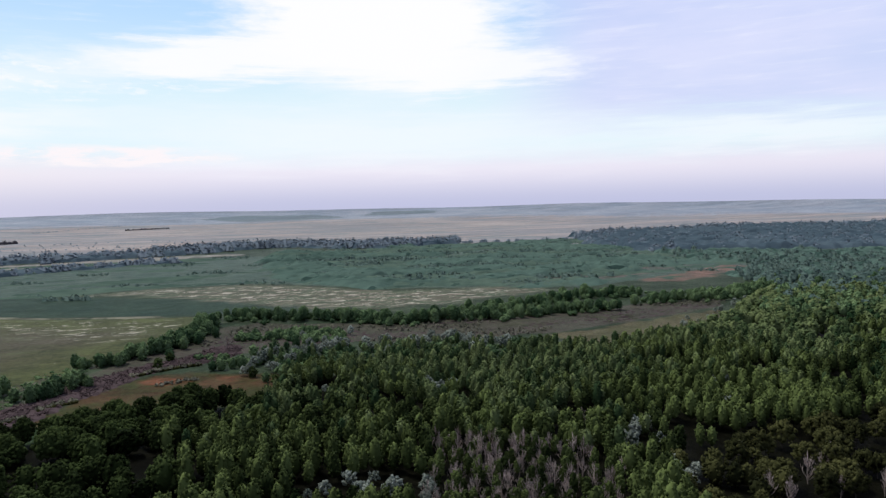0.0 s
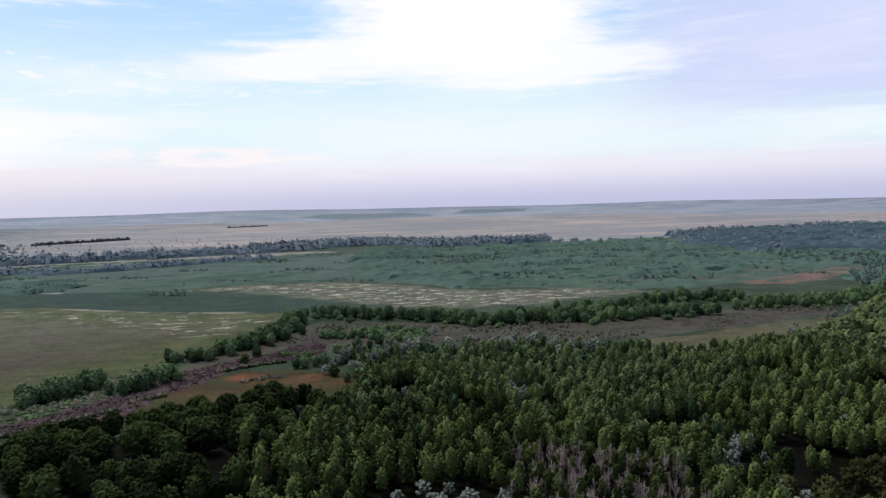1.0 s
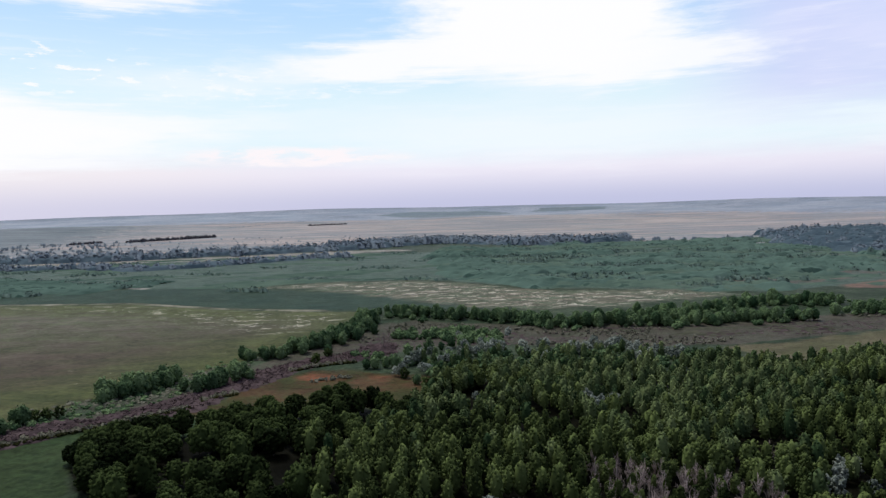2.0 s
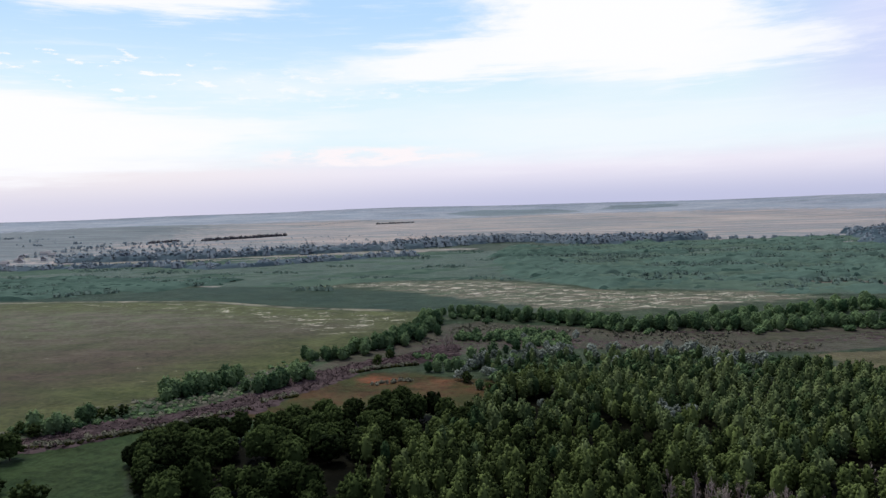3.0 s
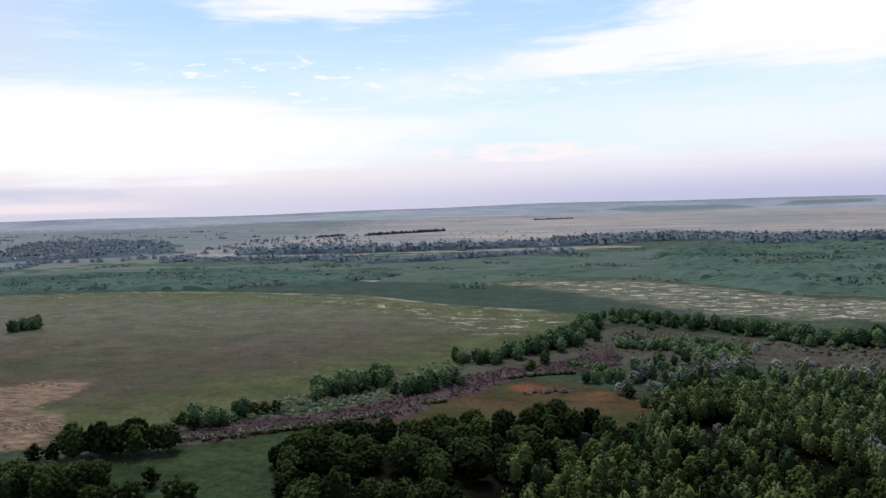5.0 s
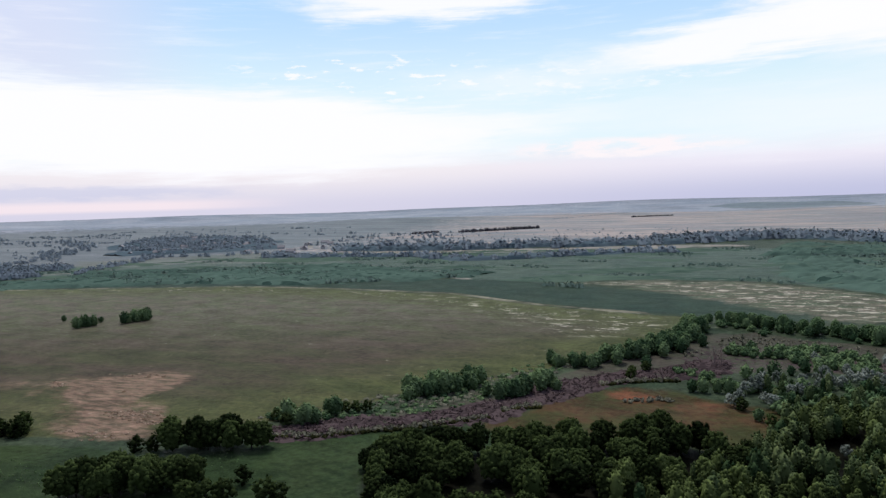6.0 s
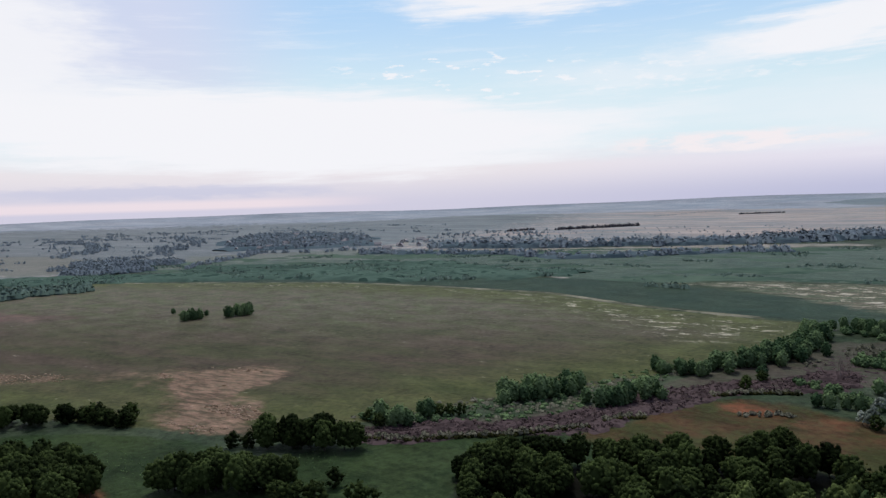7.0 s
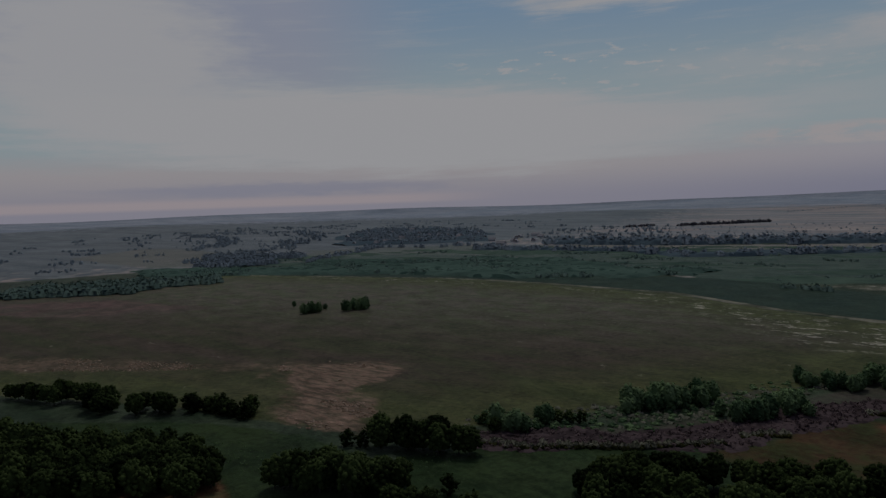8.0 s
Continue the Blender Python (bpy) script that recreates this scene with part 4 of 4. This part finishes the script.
plant_out(bush_set, lined([(-326, 137), (-310, 148), (-294, 156)], 1.9, 4.0, 80), (1.0, 1.6), 81)
plant_out(hedge_set, [(-225, 223), (-218, 223), (-216, 225), (-214, 227), (-219, 238), (-216, 239)], (0.75, 1.05), 82, "dark green tree standing at the meadow's edge")
plant_out(bush_set, [(-231, 222), (-221, 219), (-216, 244), (-213, 247), (-209, 249)], (0.8, 1.2), 182)
plant_out(hedge_set, lined([(-211, 272), (-203, 280), (-200, 298), (-199, 309)], 1.7, 5.0, 83), (0.75, 1.15), 84, "dark green tree in a hedge by the river")
plant_out(hedge_set, lined([(-178, 293), (-172, 304), (-168, 319)], 1.6, 5.0, 85), (0.75, 1.15), 86, "dark green tree in a hedge by the river")
plant_out(hedge_set, lined([(-189, 357), (-179, 358), (-169, 364)], 1.5, 5.0, 87), (0.65, 0.95), 88, "dark green tree in a hedge by the river")
plant_out(hedge_set, lined([(-169, 377), (-163, 393), (-156, 413), (-155, 435), (-160, 460), (-168, 490)], 1.25, 9.0, 89), (0.75, 1.15), 90, "dark green tree in the curved hedge")
plant_out(bush_set, [(-146, 352), (-70, 318), (-66, 315), (-92, 330), (-150, 362)], (0.8, 1.2), 91)
MEADOW_CLUMPS = [((-530, 280), 9, 10, 4), ((-519, 312), 11, 13, 5)]
for i, ((x, y), count, wide, deep) in enumerate(MEADOW_CLUMPS):
    shake = np.random.default_rng(930 + i).uniform(-0.5, 0.5, (count, 2)) * (deep, wide * 1.5)
    plant_out(hedge_set, shake + (x, y), (0.75, 1.2), 92 + i, "dark green tree of a clump out on the meadow")
plant_out(hedge_set, [(-574, 283), (-541, 296)], (0.6, 0.75), 193, "small dark tree alone on the meadow")
plant_out(hedge_set, [(-104, 377), (-99, 381), (-95, 386), (-90, 394), (-86, 401), (-80, 399), (-76, 396), (-116, 345), (-112, 346), (-107, 349), (-103, 350), (-148, 373), (-83, 320)], (0.55, 0.9), 194, "dark green tree among silver shrubs by the heath")

HEDGES = [
    ([(-160, 512), (-125, 501), (-97, 500), (-67, 496), (-37, 470), (-22, 480), (5, 488), (45, 490), (89, 511), (124, 520)], 5.0, 9.0, (0.62, 0.95)),
    ([(20, 522), (65, 548), (102, 582), (165, 604)], 5.0, 14.0, (0.55, 0.85)),
    ([(160, 545), (211, 566), (245, 590), (285, 630)], 5.0, 14.0, (0.55, 0.9)),
]
for i, (path, gap, width, sizes) in enumerate(HEDGES):
    stuff("hedge_bushes", BUSH_MID, lined(path, 1.6, width * 1.5, 115 + i), (0.7, 1.5), HEDGE, "green bushes under the row of trees", "bush", 125 + i)
    stuff("tree_hedge", BROAD_MID, lined(path, gap * 0.38, width, 110 + i), sizes, HEDGE, "long dark green row of trees along the marsh", "hedge", 120 + i)
SCRUB = [(-136, 372), (-128, 440), (-90, 462), (-62, 440), (-58, 400), (-70, 372), (-100, 352)]
stuff("green_scrub", BUSH_MID, in_strips(strewn(SCRUB, 4.2, 130, 0.8), 12.0, -0.9, 5.0), (0.4, 1.4), HEDGE, "green scrub bushes between hedge and wood", "scrub", 131)
RAGGED = [(-72, 318), (-66, 334), (-37, 352), (-10, 357), (22, 358), (39, 372), (73, 380), (60, 392), (40, 396), (4, 404), (-34, 392), (-70, 385), (-96, 362)]
ragged_q = strewn(RAGGED, 4.2, 132, 0.85)
stuff("green_scrub", BUSH_MID, ragged_q[::2], (0.6, 1.5), HEDGE, "green scrub at the ragged edge of the wood", "scrub", 133)
stuff("poplar_wood", TALL_MID, ragged_q[1::3], (0.4, 0.8), HAZED_GREEN, "young poplars at the ragged edge of the wood", "wood", 134)
THICKET = [(-214, 202), (-200, 213), (-194, 223), (-187, 235), (-176, 247), (-166, 257), (-157, 266), (-157, 291), (-150, 308), (-148, 332), (-141, 347), (-127, 357), (-118, 366), (-112, 385), (-118, 402), (-125, 412), (-136, 396), (-140, 384), (-150, 368), (-157, 357), (-168, 340), (-174, 323), (-177, 309), (-174, 295), (-180, 283), (-187, 266), (-194, 251), (-207, 243), (-216, 232), (-221, 221), (-224, 212)]
canopy("purple_thicket", THICKET, 1.0, 1.5, 1.8, ROOF_PURPLE, "purple-brown leafless shrub thicket along the old river bed", "thicket", 1900, 1.2, 12.0, 3.0, 0.6)
stuff("purple_thicket", TWIGS, thinned(strewn(THICKET, 2.6, 140), THICKET, 4.0, 139), (0.3, 0.75), PURPLE, "purple-brown leafless shrubs standing out of the thicket", "thicket", 141)
SCARP = [[(-221, 203), (-201, 216), (-188, 234), (-180, 241), (-171, 257), (-164, 268)], [(-164, 278), (-160, 286), (-155, 291)], [(-150, 333), (-144, 343), (-135, 351), (-126, 357)]]
for i, path in enumerate(SCARP):
    stuff("bank_scrub", BUSH_MID, lined([(x - 1.2, y + 1.4) for x, y in path], 0.7, 1.6, 146 + i), (0.35, 0.7), DRAB, "grey-green bushes along the cut bank of the old river bed", "scrub", 246 + i)
    # low dark bushes added as the shadow line of the cut bank
    stuff("bank_scrub", BUSH_MID, lined(path, 0.7, 0.8, 266 + i), (0.25, 0.45), OLIVE, "dark bushes in place of the shadow under the cut bank", "scrub", 276 + i)
BEHIND = [(-236, 212), (-214, 230), (-196, 256), (-184, 282), (-182, 330), (-170, 372), (-178, 384), (-196, 340), (-206, 296), (-224, 262), (-240, 228)]
behind = strewn(BEHIND, 3.4, 148, 0.85)
canopy("olive_scrub", BEHIND, 1.4, 1.0, 2.2, ROOF_DRAB, "drab olive scrub closing behind the thicket", "scrub", 1920, 0.55, 12.0, 5.0, 0.8)
stuff("olive_scrub", LOW, in_strips(behind, 8.0, -0.7, 1.0), (0.15, 0.5), DRAB, "drab olive bushes behind the thicket", "scrub", 149)
stuff("olive_scrub", BUSH_MID, in_strips(behind, 12.0, 2.1, 4.0), (0.3, 0.9), HEDGE, "green bushes behind the thicket", "scrub", 150)
plant_out(bush_set, [(-146, 368), (-78, 317)], (0.8, 1.1), 251)
stuff("bank_scrub", BUSH_MID, lined([(-131, 316), (-127, 322), (-122, 325), (-116, 327)], 0.7, 2.4, 259), (0.25, 0.55), DRAB, "grey-brown bushes on the sandy clearing", "scrub", 260)
plant_out(tall_set, strewn([(-74, 304), (-70, 328), (-62, 345), (-50, 332), (-54, 312), (-64, 296), (-68, 282)], 4.2, 252, 0.8), (0.6, 0.95), 253)
stuff("dry_tussocks", LOW, in_strips(thinned(strewn(SAND, 2.3, 225, 0.9), SAND, 9.0, 226), 5.0, -0.2, 3.0), (0.12, 0.34), STRAW, "pale dry grass hummocks on the bare patch", "grass", 227, (0.4, 0.8))
stuff("dry_tussocks", LOW, in_strips(strewn(TAN, 3.0, 235, 0.8), 6.0, 0.8, 4.0), (0.1, 0.3), STRAW, "pale dry grass hummocks across the meadow", "grass", 237, (0.4, 0.8))
stuff("tussocks", BUSH_FAR, in_strips(strewn(FLAT, 2.6, 220, 0.8), 7.0, 1.3, 7.0), (0.04, 0.12), HEDGE, "dark grass tussocks on the damp flat", "grass", 221)
stuff("tussocks", BUSH_FAR, in_strips(strewn(ORANGE, 3.2, 222, 0.7), 9.0, 1.5, 8.0), (0.08, 0.26), OLIVE, "olive tussocks and low bushes on the sandy clearing", "grass", 224)
HEATH_B = [(-130, 372), (-100, 398), (-58, 412), (4, 414), (40, 424), (78, 440), (143, 480), (213, 528), (228, 562), (164, 548), (89, 506), (46, 488), (5, 484), (-35, 462), (-92, 478), (-140, 470), (-145, 410)]
heath_q = strewn(HEATH_B, 4.4, 142, 0.85)
canopy("purple_thicket", HEATH_B, 2.0, 0.9, 3.0, ROOF_PURPLE, "low purple-brown shrubs closing over the heath", "thicket", 1940, 0.52, 16.0, 8.0, 0.8)
canopy("olive_scrub", HEATH_B, 2.0, 1.0, 3.0, ROOF_DRAB, "drab olive scrub in patches on the heath", "scrub", 1960, 0.46, 14.0, 8.0, 0.8)
stuff("purple_thicket", LOW, in_strips(heath_q, 9.0, -0.5, 2.0), (0.15, 0.5), PURPLE, "low purple-brown shrubs on the heath", "thicket", 143, (0.2, 0.45))
stuff("olive_scrub", BUSH_MID, in_strips(heath_q, 8.0, 0.7, 6.0), (0.2, 0.6), DRAB, "drab olive bushes on the heath", "scrub", 254)
stuff("meadow_scrub", LOW, strewn([(-212, 232), (-186, 262), (-178, 300), (-182, 345), (-172, 372), (-196, 352), (-212, 300), (-220, 250)], 3.6, 144, 0.6), (0.2, 0.6), HEDGE, "low green scrub at the meadow's edge", "scrub", 145)

# ---------------------------------------------------------------- marsh scrub and far woods
EAST = [(276, 590), (222, 488), (300, 460), (420, 500), (1500, 900), (1700, 2200), (1347, 2128), (1082, 2012), (855, 2040), (636, 1885), (465, 1810), (323, 1620), (270, 1345), (340, 1100), (330, 960), (390, 870), (350, 800), (310, 745)]
east = seen_sector(strewn(EAST, 7.8, 150))
r_east = np.hypot(east[:, 0], east[:, 1])
r_mixed = r_east + np.random.default_rng(158).normal(size=len(r_east)) * 70
stuff("river_wood", TALL_FAR, east[r_mixed < 640], (0.7, 1.1), HEDGE, "green river wood reaching into the distance", "wood", 151)
stuff("river_wood", TALL_FAR, east[(r_mixed >= 640) & (r_mixed < 1050)][::3], (0.8, 1.2), MID_HAZE_WOOD, "green river wood reaching into the distance", "wood", 159)
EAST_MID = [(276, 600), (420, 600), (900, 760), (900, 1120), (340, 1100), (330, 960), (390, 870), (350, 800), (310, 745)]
canopy("river_wood", EAST_MID, 4.5, 6.0, 7.0, ROOF_MID_HAZE, "closed green roof of the river wood", "wood", 1500, 0.62, 34.0, 14.0, 0.8)
EAST_FAR = [(340, 1100), (900, 1120), (1500, 1000), (1800, 2100), (1347, 2128), (1082, 2012), (855, 2040), (636, 1885), (465, 1810), (323, 1620), (290, 1450), (270, 1345)]
canopy("river_wood", EAST_FAR, 6.0, 10.0, 13.0, ROOF_HAZED, "closed roof of the distant river wood, blued for haze", "wood", 1520, 0.72, 60.0, 18.0, 0.8)
stuff("river_wood", LUMP, seen_sector(strewn(EAST_FAR, 26.0, 1521, 0.7)), (0.9, 1.5), HAZED_WOOD, "distant river wood, its leaves blued for haze", "wood", 152)
MIDDLE = [(-160, 745), (-60, 690), (58, 690), (120, 665), (160, 720), (230, 790), (320, 880), (350, 960), (330, 1100), (300, 1540), (208, 1475), (30, 1445), (-112, 1335), (-190, 1330), (-300, 1260), (-260, 1000), (-200, 860)]
canopy("marsh_scrub", MIDDLE, 4.0, 3.2, 5.5, ROOF_MARSH_HAZE, "green scrub closing over the marsh", "scrub", 1540, 0.55, 22.0, 20.0, 0.85)
canopy("marsh_wood", MIDDLE, 4.5, 5.5, 7.0, ROOF_MID_HAZE, "young trees standing close on the marsh", "wood", 1560, 0.50, 40.0, 24.0, 0.85)
stuff("marsh_wood", BUSH_FAR, in_strips(thinned(strewn(MIDDLE, 12.0, 228, 0.8), MIDDLE, 90.0, 231), 26.0, 0.3, 9.0), (0.8, 1.7), MID_HAZE_WOOD, "young trees in clumps on the marsh", "wood", 229)
canopy("marsh_scrub", MARSHES, 5.0, 1.6, 7.0, ROOF_MARSH_HAZE, "low green scrub in bands on the marsh", "scrub", 1580, 0.50, 30.0, 12.0, 0.7)
stuff("willow_scrub", BUSH_FAR, in_strips(strewn(MARSHES, 9.0, 256, 0.8), 22.0, 1.6, 5.5), (0.4, 1.0), MID_HAZE_WOOD, "willow bushes in loose bands on the marsh", "scrub", 257)
LEFT_SCRUB = [(-1060, 480), (-900, 590), (-740, 680), (-600, 730), (-480, 720), (-500, 660), (-640, 600), (-800, 540), (-950, 440)]
canopy("willow_scrub", LEFT_SCRUB, 4.0, 3.2, 6.0, ROOF_MID_HAZE, "willow scrub behind the reed bed", "scrub", 1600, 0.58, 26.0, 12.0, 0.7)
stuff("willow_scrub", BUSH_FAR, in_strips(strewn(LEFT_SCRUB, 9.0, 157, 0.9), 18.0, 0.3, 3.0), (0.6, 1.2), MID_HAZE_WOOD, "dark willow scrub behind the reed bed", "scrub", 158)
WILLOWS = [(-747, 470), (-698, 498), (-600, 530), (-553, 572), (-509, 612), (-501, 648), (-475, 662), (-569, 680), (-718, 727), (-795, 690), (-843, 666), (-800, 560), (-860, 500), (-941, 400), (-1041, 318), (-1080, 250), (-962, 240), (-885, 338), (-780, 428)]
canopy("willow_scrub", WILLOWS, 4.0, 4.2, 6.5, ROOF_MID_HAZE, "willow belt closing between meadow and plain", "scrub", 1620, 0.72, 26.0, 10.0, 0.6)
stuff("willow_scrub", BUSH_FAR, in_strips(strewn(WILLOWS, 10.0, 261, 0.95), 16.0, 0.0, 3.0), (0.8, 1.5), MID_HAZE_WOOD, "dark willow belt between meadow and plain", "scrub", 262)
FRINGE_WEST = [(-1120, 120), (-1700, 200), (-1850, 700), (-1350, 640), (-1200, 480)]
stuff("scattered_trees", GROVE, in_strips(strewn(FRINGE_WEST, 14.0, 267, 0.85), 24.0, 1.8, 1.0), (0.2, 0.6), HAZED_WOOD, "loose rows of bushes on the dry plain", "trees", 268)
LOW_WOOD = [(-2346, 481), (-2191, 662), (-2300, 1040), (-2800, 1400), (-3000, 900), (-2700, 500)]
stuff("far_wood", GROVE, in_strips(strewn(LOW_WOOD, 16.0, 263, 0.9), 40.0, 1.1, 3.0), (0.5, 0.9), HAZED_WOOD, "wood on the far lowland, blued for haze", "wood", 264)
FAR_BANK = [(-500, 1250), (-440, 1330), (-371, 1412), (-293, 1430), (-191, 1362), (-112, 1340), (19, 1448), (40, 1540), (-98, 1500), (-194, 1450), (-308, 1540), (-425, 1500), (-560, 1330)]
canopy("river_wood", FAR_BANK, 6.0, 9.0, 12.0, ROOF_HAZED, "closed roof of the wood along the far river bank", "wood", 1640, 1.2, 40.0, 14.0)
stuff("river_wood", LUMP, strewn(FAR_BANK, 12.0, 195), (1.2, 2.0), HAZED_WOOD, "dark wood along the far river bank, blued for haze", "wood", 196)
BELTS = [  # path, spacing, width, sizes
    ([(-1000, 950), (-878, 985), (-762, 1040), (-694, 1125), (-606, 1160), (-542, 1225), (-473, 1285), (-400, 1400)], 16.0, 34.0, (1.2, 2.1)),
    ([(-1000, 780), (-931, 800), (-837, 840), (-749, 878), (-617, 848), (-563, 904), (-519, 976), (-464, 1034), (-403, 1070)], 16.0, 16.0, (0.7, 1.4)),
    ([(19, 1460), (120, 1480), (208, 1490), (298, 1540)], 40.0, 16.0, (0.5, 1.0)),
    ([(323, 1623), (465, 1800), (636, 1880), (855, 2030), (1082, 2000), (1347, 2110)], 18.0, 50.0, (1.2, 2.0)),
    ([(-1000, 470), (-1060, 520), (-1150, 640), (-1240, 690)], 30.0, 14.0, (0.5, 1.0)),
    ([(-1250, 690), (-1110, 760), (-1110, 825), (-990, 845)], 46.0, 18.0, (0.6, 1.1)),
    ([(-1160, 330), (-1290, 470), (-1420, 600), (-1700, 700)], 34.0, 20.0, (0.5, 0.9)),
    ([(-1500, 430), (-1700, 560), (-2000, 640), (-2400, 660)], 30.0, 26.0, (0.6, 1.1)),
    ([(-1500, 660), (-1800, 830), (-2300, 960)], 40.0, 30.0, (0.6, 1.1)),
]
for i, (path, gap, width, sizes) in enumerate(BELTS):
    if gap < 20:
        canopy("tree_belt", lane(path, width * 0.7), 4.5, 4.2 * sizes[1], 9.0, ROOF_HAZED, "closed roof of a tree belt along the far river bank", "trees", 1800 + 20 * i, 1.2, 40.0, 10.0)
    stuff("tree_belt", LUMP, lined(path, gap * 0.3, width, 160 + i), sizes, HAZED_WOOD, "dark belt of trees along the far river bank", "trees", 170 + i)
BLOCKS = [
    [(-1056, 320), (-1014, 361), (-1016, 428), (-1080, 440), (-1142, 407), (-1110, 350)],
    [(-1211, 370), (-1150, 420), (-1095, 500), (-1130, 520), (-1200, 450), (-1260, 400)],
    [(-785, 190), (-818, 232), (-812, 288), (-845, 300), (-880, 230), (-900, 120), (-850, 60)],
]
for i, block in enumerate(BLOCKS):
    stuff("tree_block", LUMP, strewn(block, 8.5, 180 + i), (0.9, 1.25), (HAZED_WOOD, HAZED_WOOD, MID_HAZE_WOOD)[i], "dark block of planted trees beyond the meadow", "trees", 182 + i)
    if i < 2:
        canopy("tree_block", block, 4.5, 5.5, 8.0, (ROOF_HAZED, ROOF_HAZED, ROOF_MID_HAZE)[i], "closed roof of a planted tree block", "trees", 1660 + 20 * i)
stuff("hedge_bushes", BUSH_FAR, lined([(-365, 632), (-352, 634), (-345, 634), (-337, 634), (-325, 632)], 4.0, 4.0, 184), (1.0, 1.7), MID_HAZE_WOOD, "row of dark bushes in the reeds", "bush", 185)
VILLAGE = [(-1349, 696), (-1296, 717), (-1224, 828), (-1177, 934), (-1506, 1172), (-1878, 1242), (-2031, 1113), (-1706, 865)]
stuff("village_trees", LUMP, in_strips(strewn(VILLAGE, 17.0, 186, 0.9), 25.0, -0.5, 4.0), (0.7, 1.6), HAZED_WOOD, "dark trees among the houses of a far village", "trees", 187)
canopy("village_trees", VILLAGE, 7.0, 6.0, 14.0, ROOF_HAZED, "trees closing round the houses of a far village", "trees", 1740, 0.60, 60.0, 30.0, 0.6)
SCATTER = [(-1178, 949), (-1045, 983), (-925, 1189), (-1251, 1593), (-1478, 1481)]
stuff("scattered_trees", GROVE, in_strips(strewn(SCATTER, 15.0, 188, 0.6), 20.0, 0.2, 2.0), (0.35, 0.9), HAZED_WOOD, "scattered dark trees on the dry slope", "trees", 189)
SLOPE = [(-925, 1189), (-1251, 1593), (-700, 1900), (-200, 1750), (-240, 1450), (-600, 1300)]
stuff("scattered_trees", GROVE, strewn(SLOPE, 24.0, 190, 0.3), (0.2, 0.5), HAZED_WOOD, "scattered dark bushes on the dry slope", "trees", 191)
LOWLAND = [(-1150, 100), (-1400, -100), (-2600, 300), (-2900, 1600), (-2000, 1900), (-1500, 1480), (-2065, 1101), (-1752, 801), (-1400, 560)]
stuff("scattered_trees", GROVE, in_strips(strewn(LOWLAND, 16.0, 193, 0.85), 34.0, 1.7, 6.0), (0.4, 0.9), HAZED_WOOD, "thin rows of trees on the far lowland", "trees", 194)
for i, (a, b) in enumerate((((-1226, 1600), (-1130, 1850)), ((-1302, 2883), (-1150, 2949)), ((-1652, 2828), (-1508, 3277)), ((-1310, 1498), (-1300, 1595)))):
    stuff("shelter_belt", LUMP, lined([a, b], (3.6, 5.0, 16.0, 5.0)[i], 6.0, 200 + i), ((0.8, 1.15), (0.7, 0.9), (0.4, 0.7), (0.6, 0.9))[i], (SHELTER, SHELTER, HAZED_WOOD, SHELTER)[i], "dark shelter belt of trees on the dry plain", "trees", 210 + i)


def house(x, y, turn, long, deep, high):
    """A small gabled house with walls and a roof."""
    root = tagged(new("house"), "small pale house with a grey gabled roof in the far village", "house", "village houses")
    lift = float(land_z(np.array(x), np.array(y)))
    root.matrix_basis = pose(x, y, lift, 0, 0, turn)
    bm = bmesh.new()
    bmesh.ops.create_cube(bm, size=1.0, matrix=Matrix.Translation((0, 0, high / 2 - 0.1)) @ Matrix.Diagonal((long, deep, high + 0.2, 1)))
    me = bpy.data.meshes.new("wall")
    bm.to_mesh(me)
    bm.free()
    me.materials.append(PLASTER)
    new("wall", me).parent = root
    a, b, r = long / 2 + 0.4, deep / 2 + 0.5, high + deep * 0.42
    vs = [(-a, -b, high - 0.2), (a, -b, high - 0.2), (a, b, high - 0.2), (-a, b, high - 0.2), (-a, 0, r), (a, 0, r)]
    me = bpy.data.meshes.new("roof")
    me.from_pydata(vs, [], [(0, 1, 5, 4), (2, 3, 4, 5), (1, 2, 5), (3, 0, 4), (3, 2, 1, 0)])
    me.materials.append(ROOFING)
    new("roof", me).parent = root


rng_v = np.random.default_rng(77)
for x, y in np.concatenate([strewn(VILLAGE, 78.0, 192, 0.8), strewn([(-1090, 760), (-1000, 850), (-1120, 1060), (-1300, 1180), (-1220, 940)], 60.0, 197, 0.7)]):
    house(float(x), float(y), rng_v.uniform(0, 180), rng_v.uniform(9, 18), rng_v.uniform(7, 10), rng_v.uniform(3, 4.5))
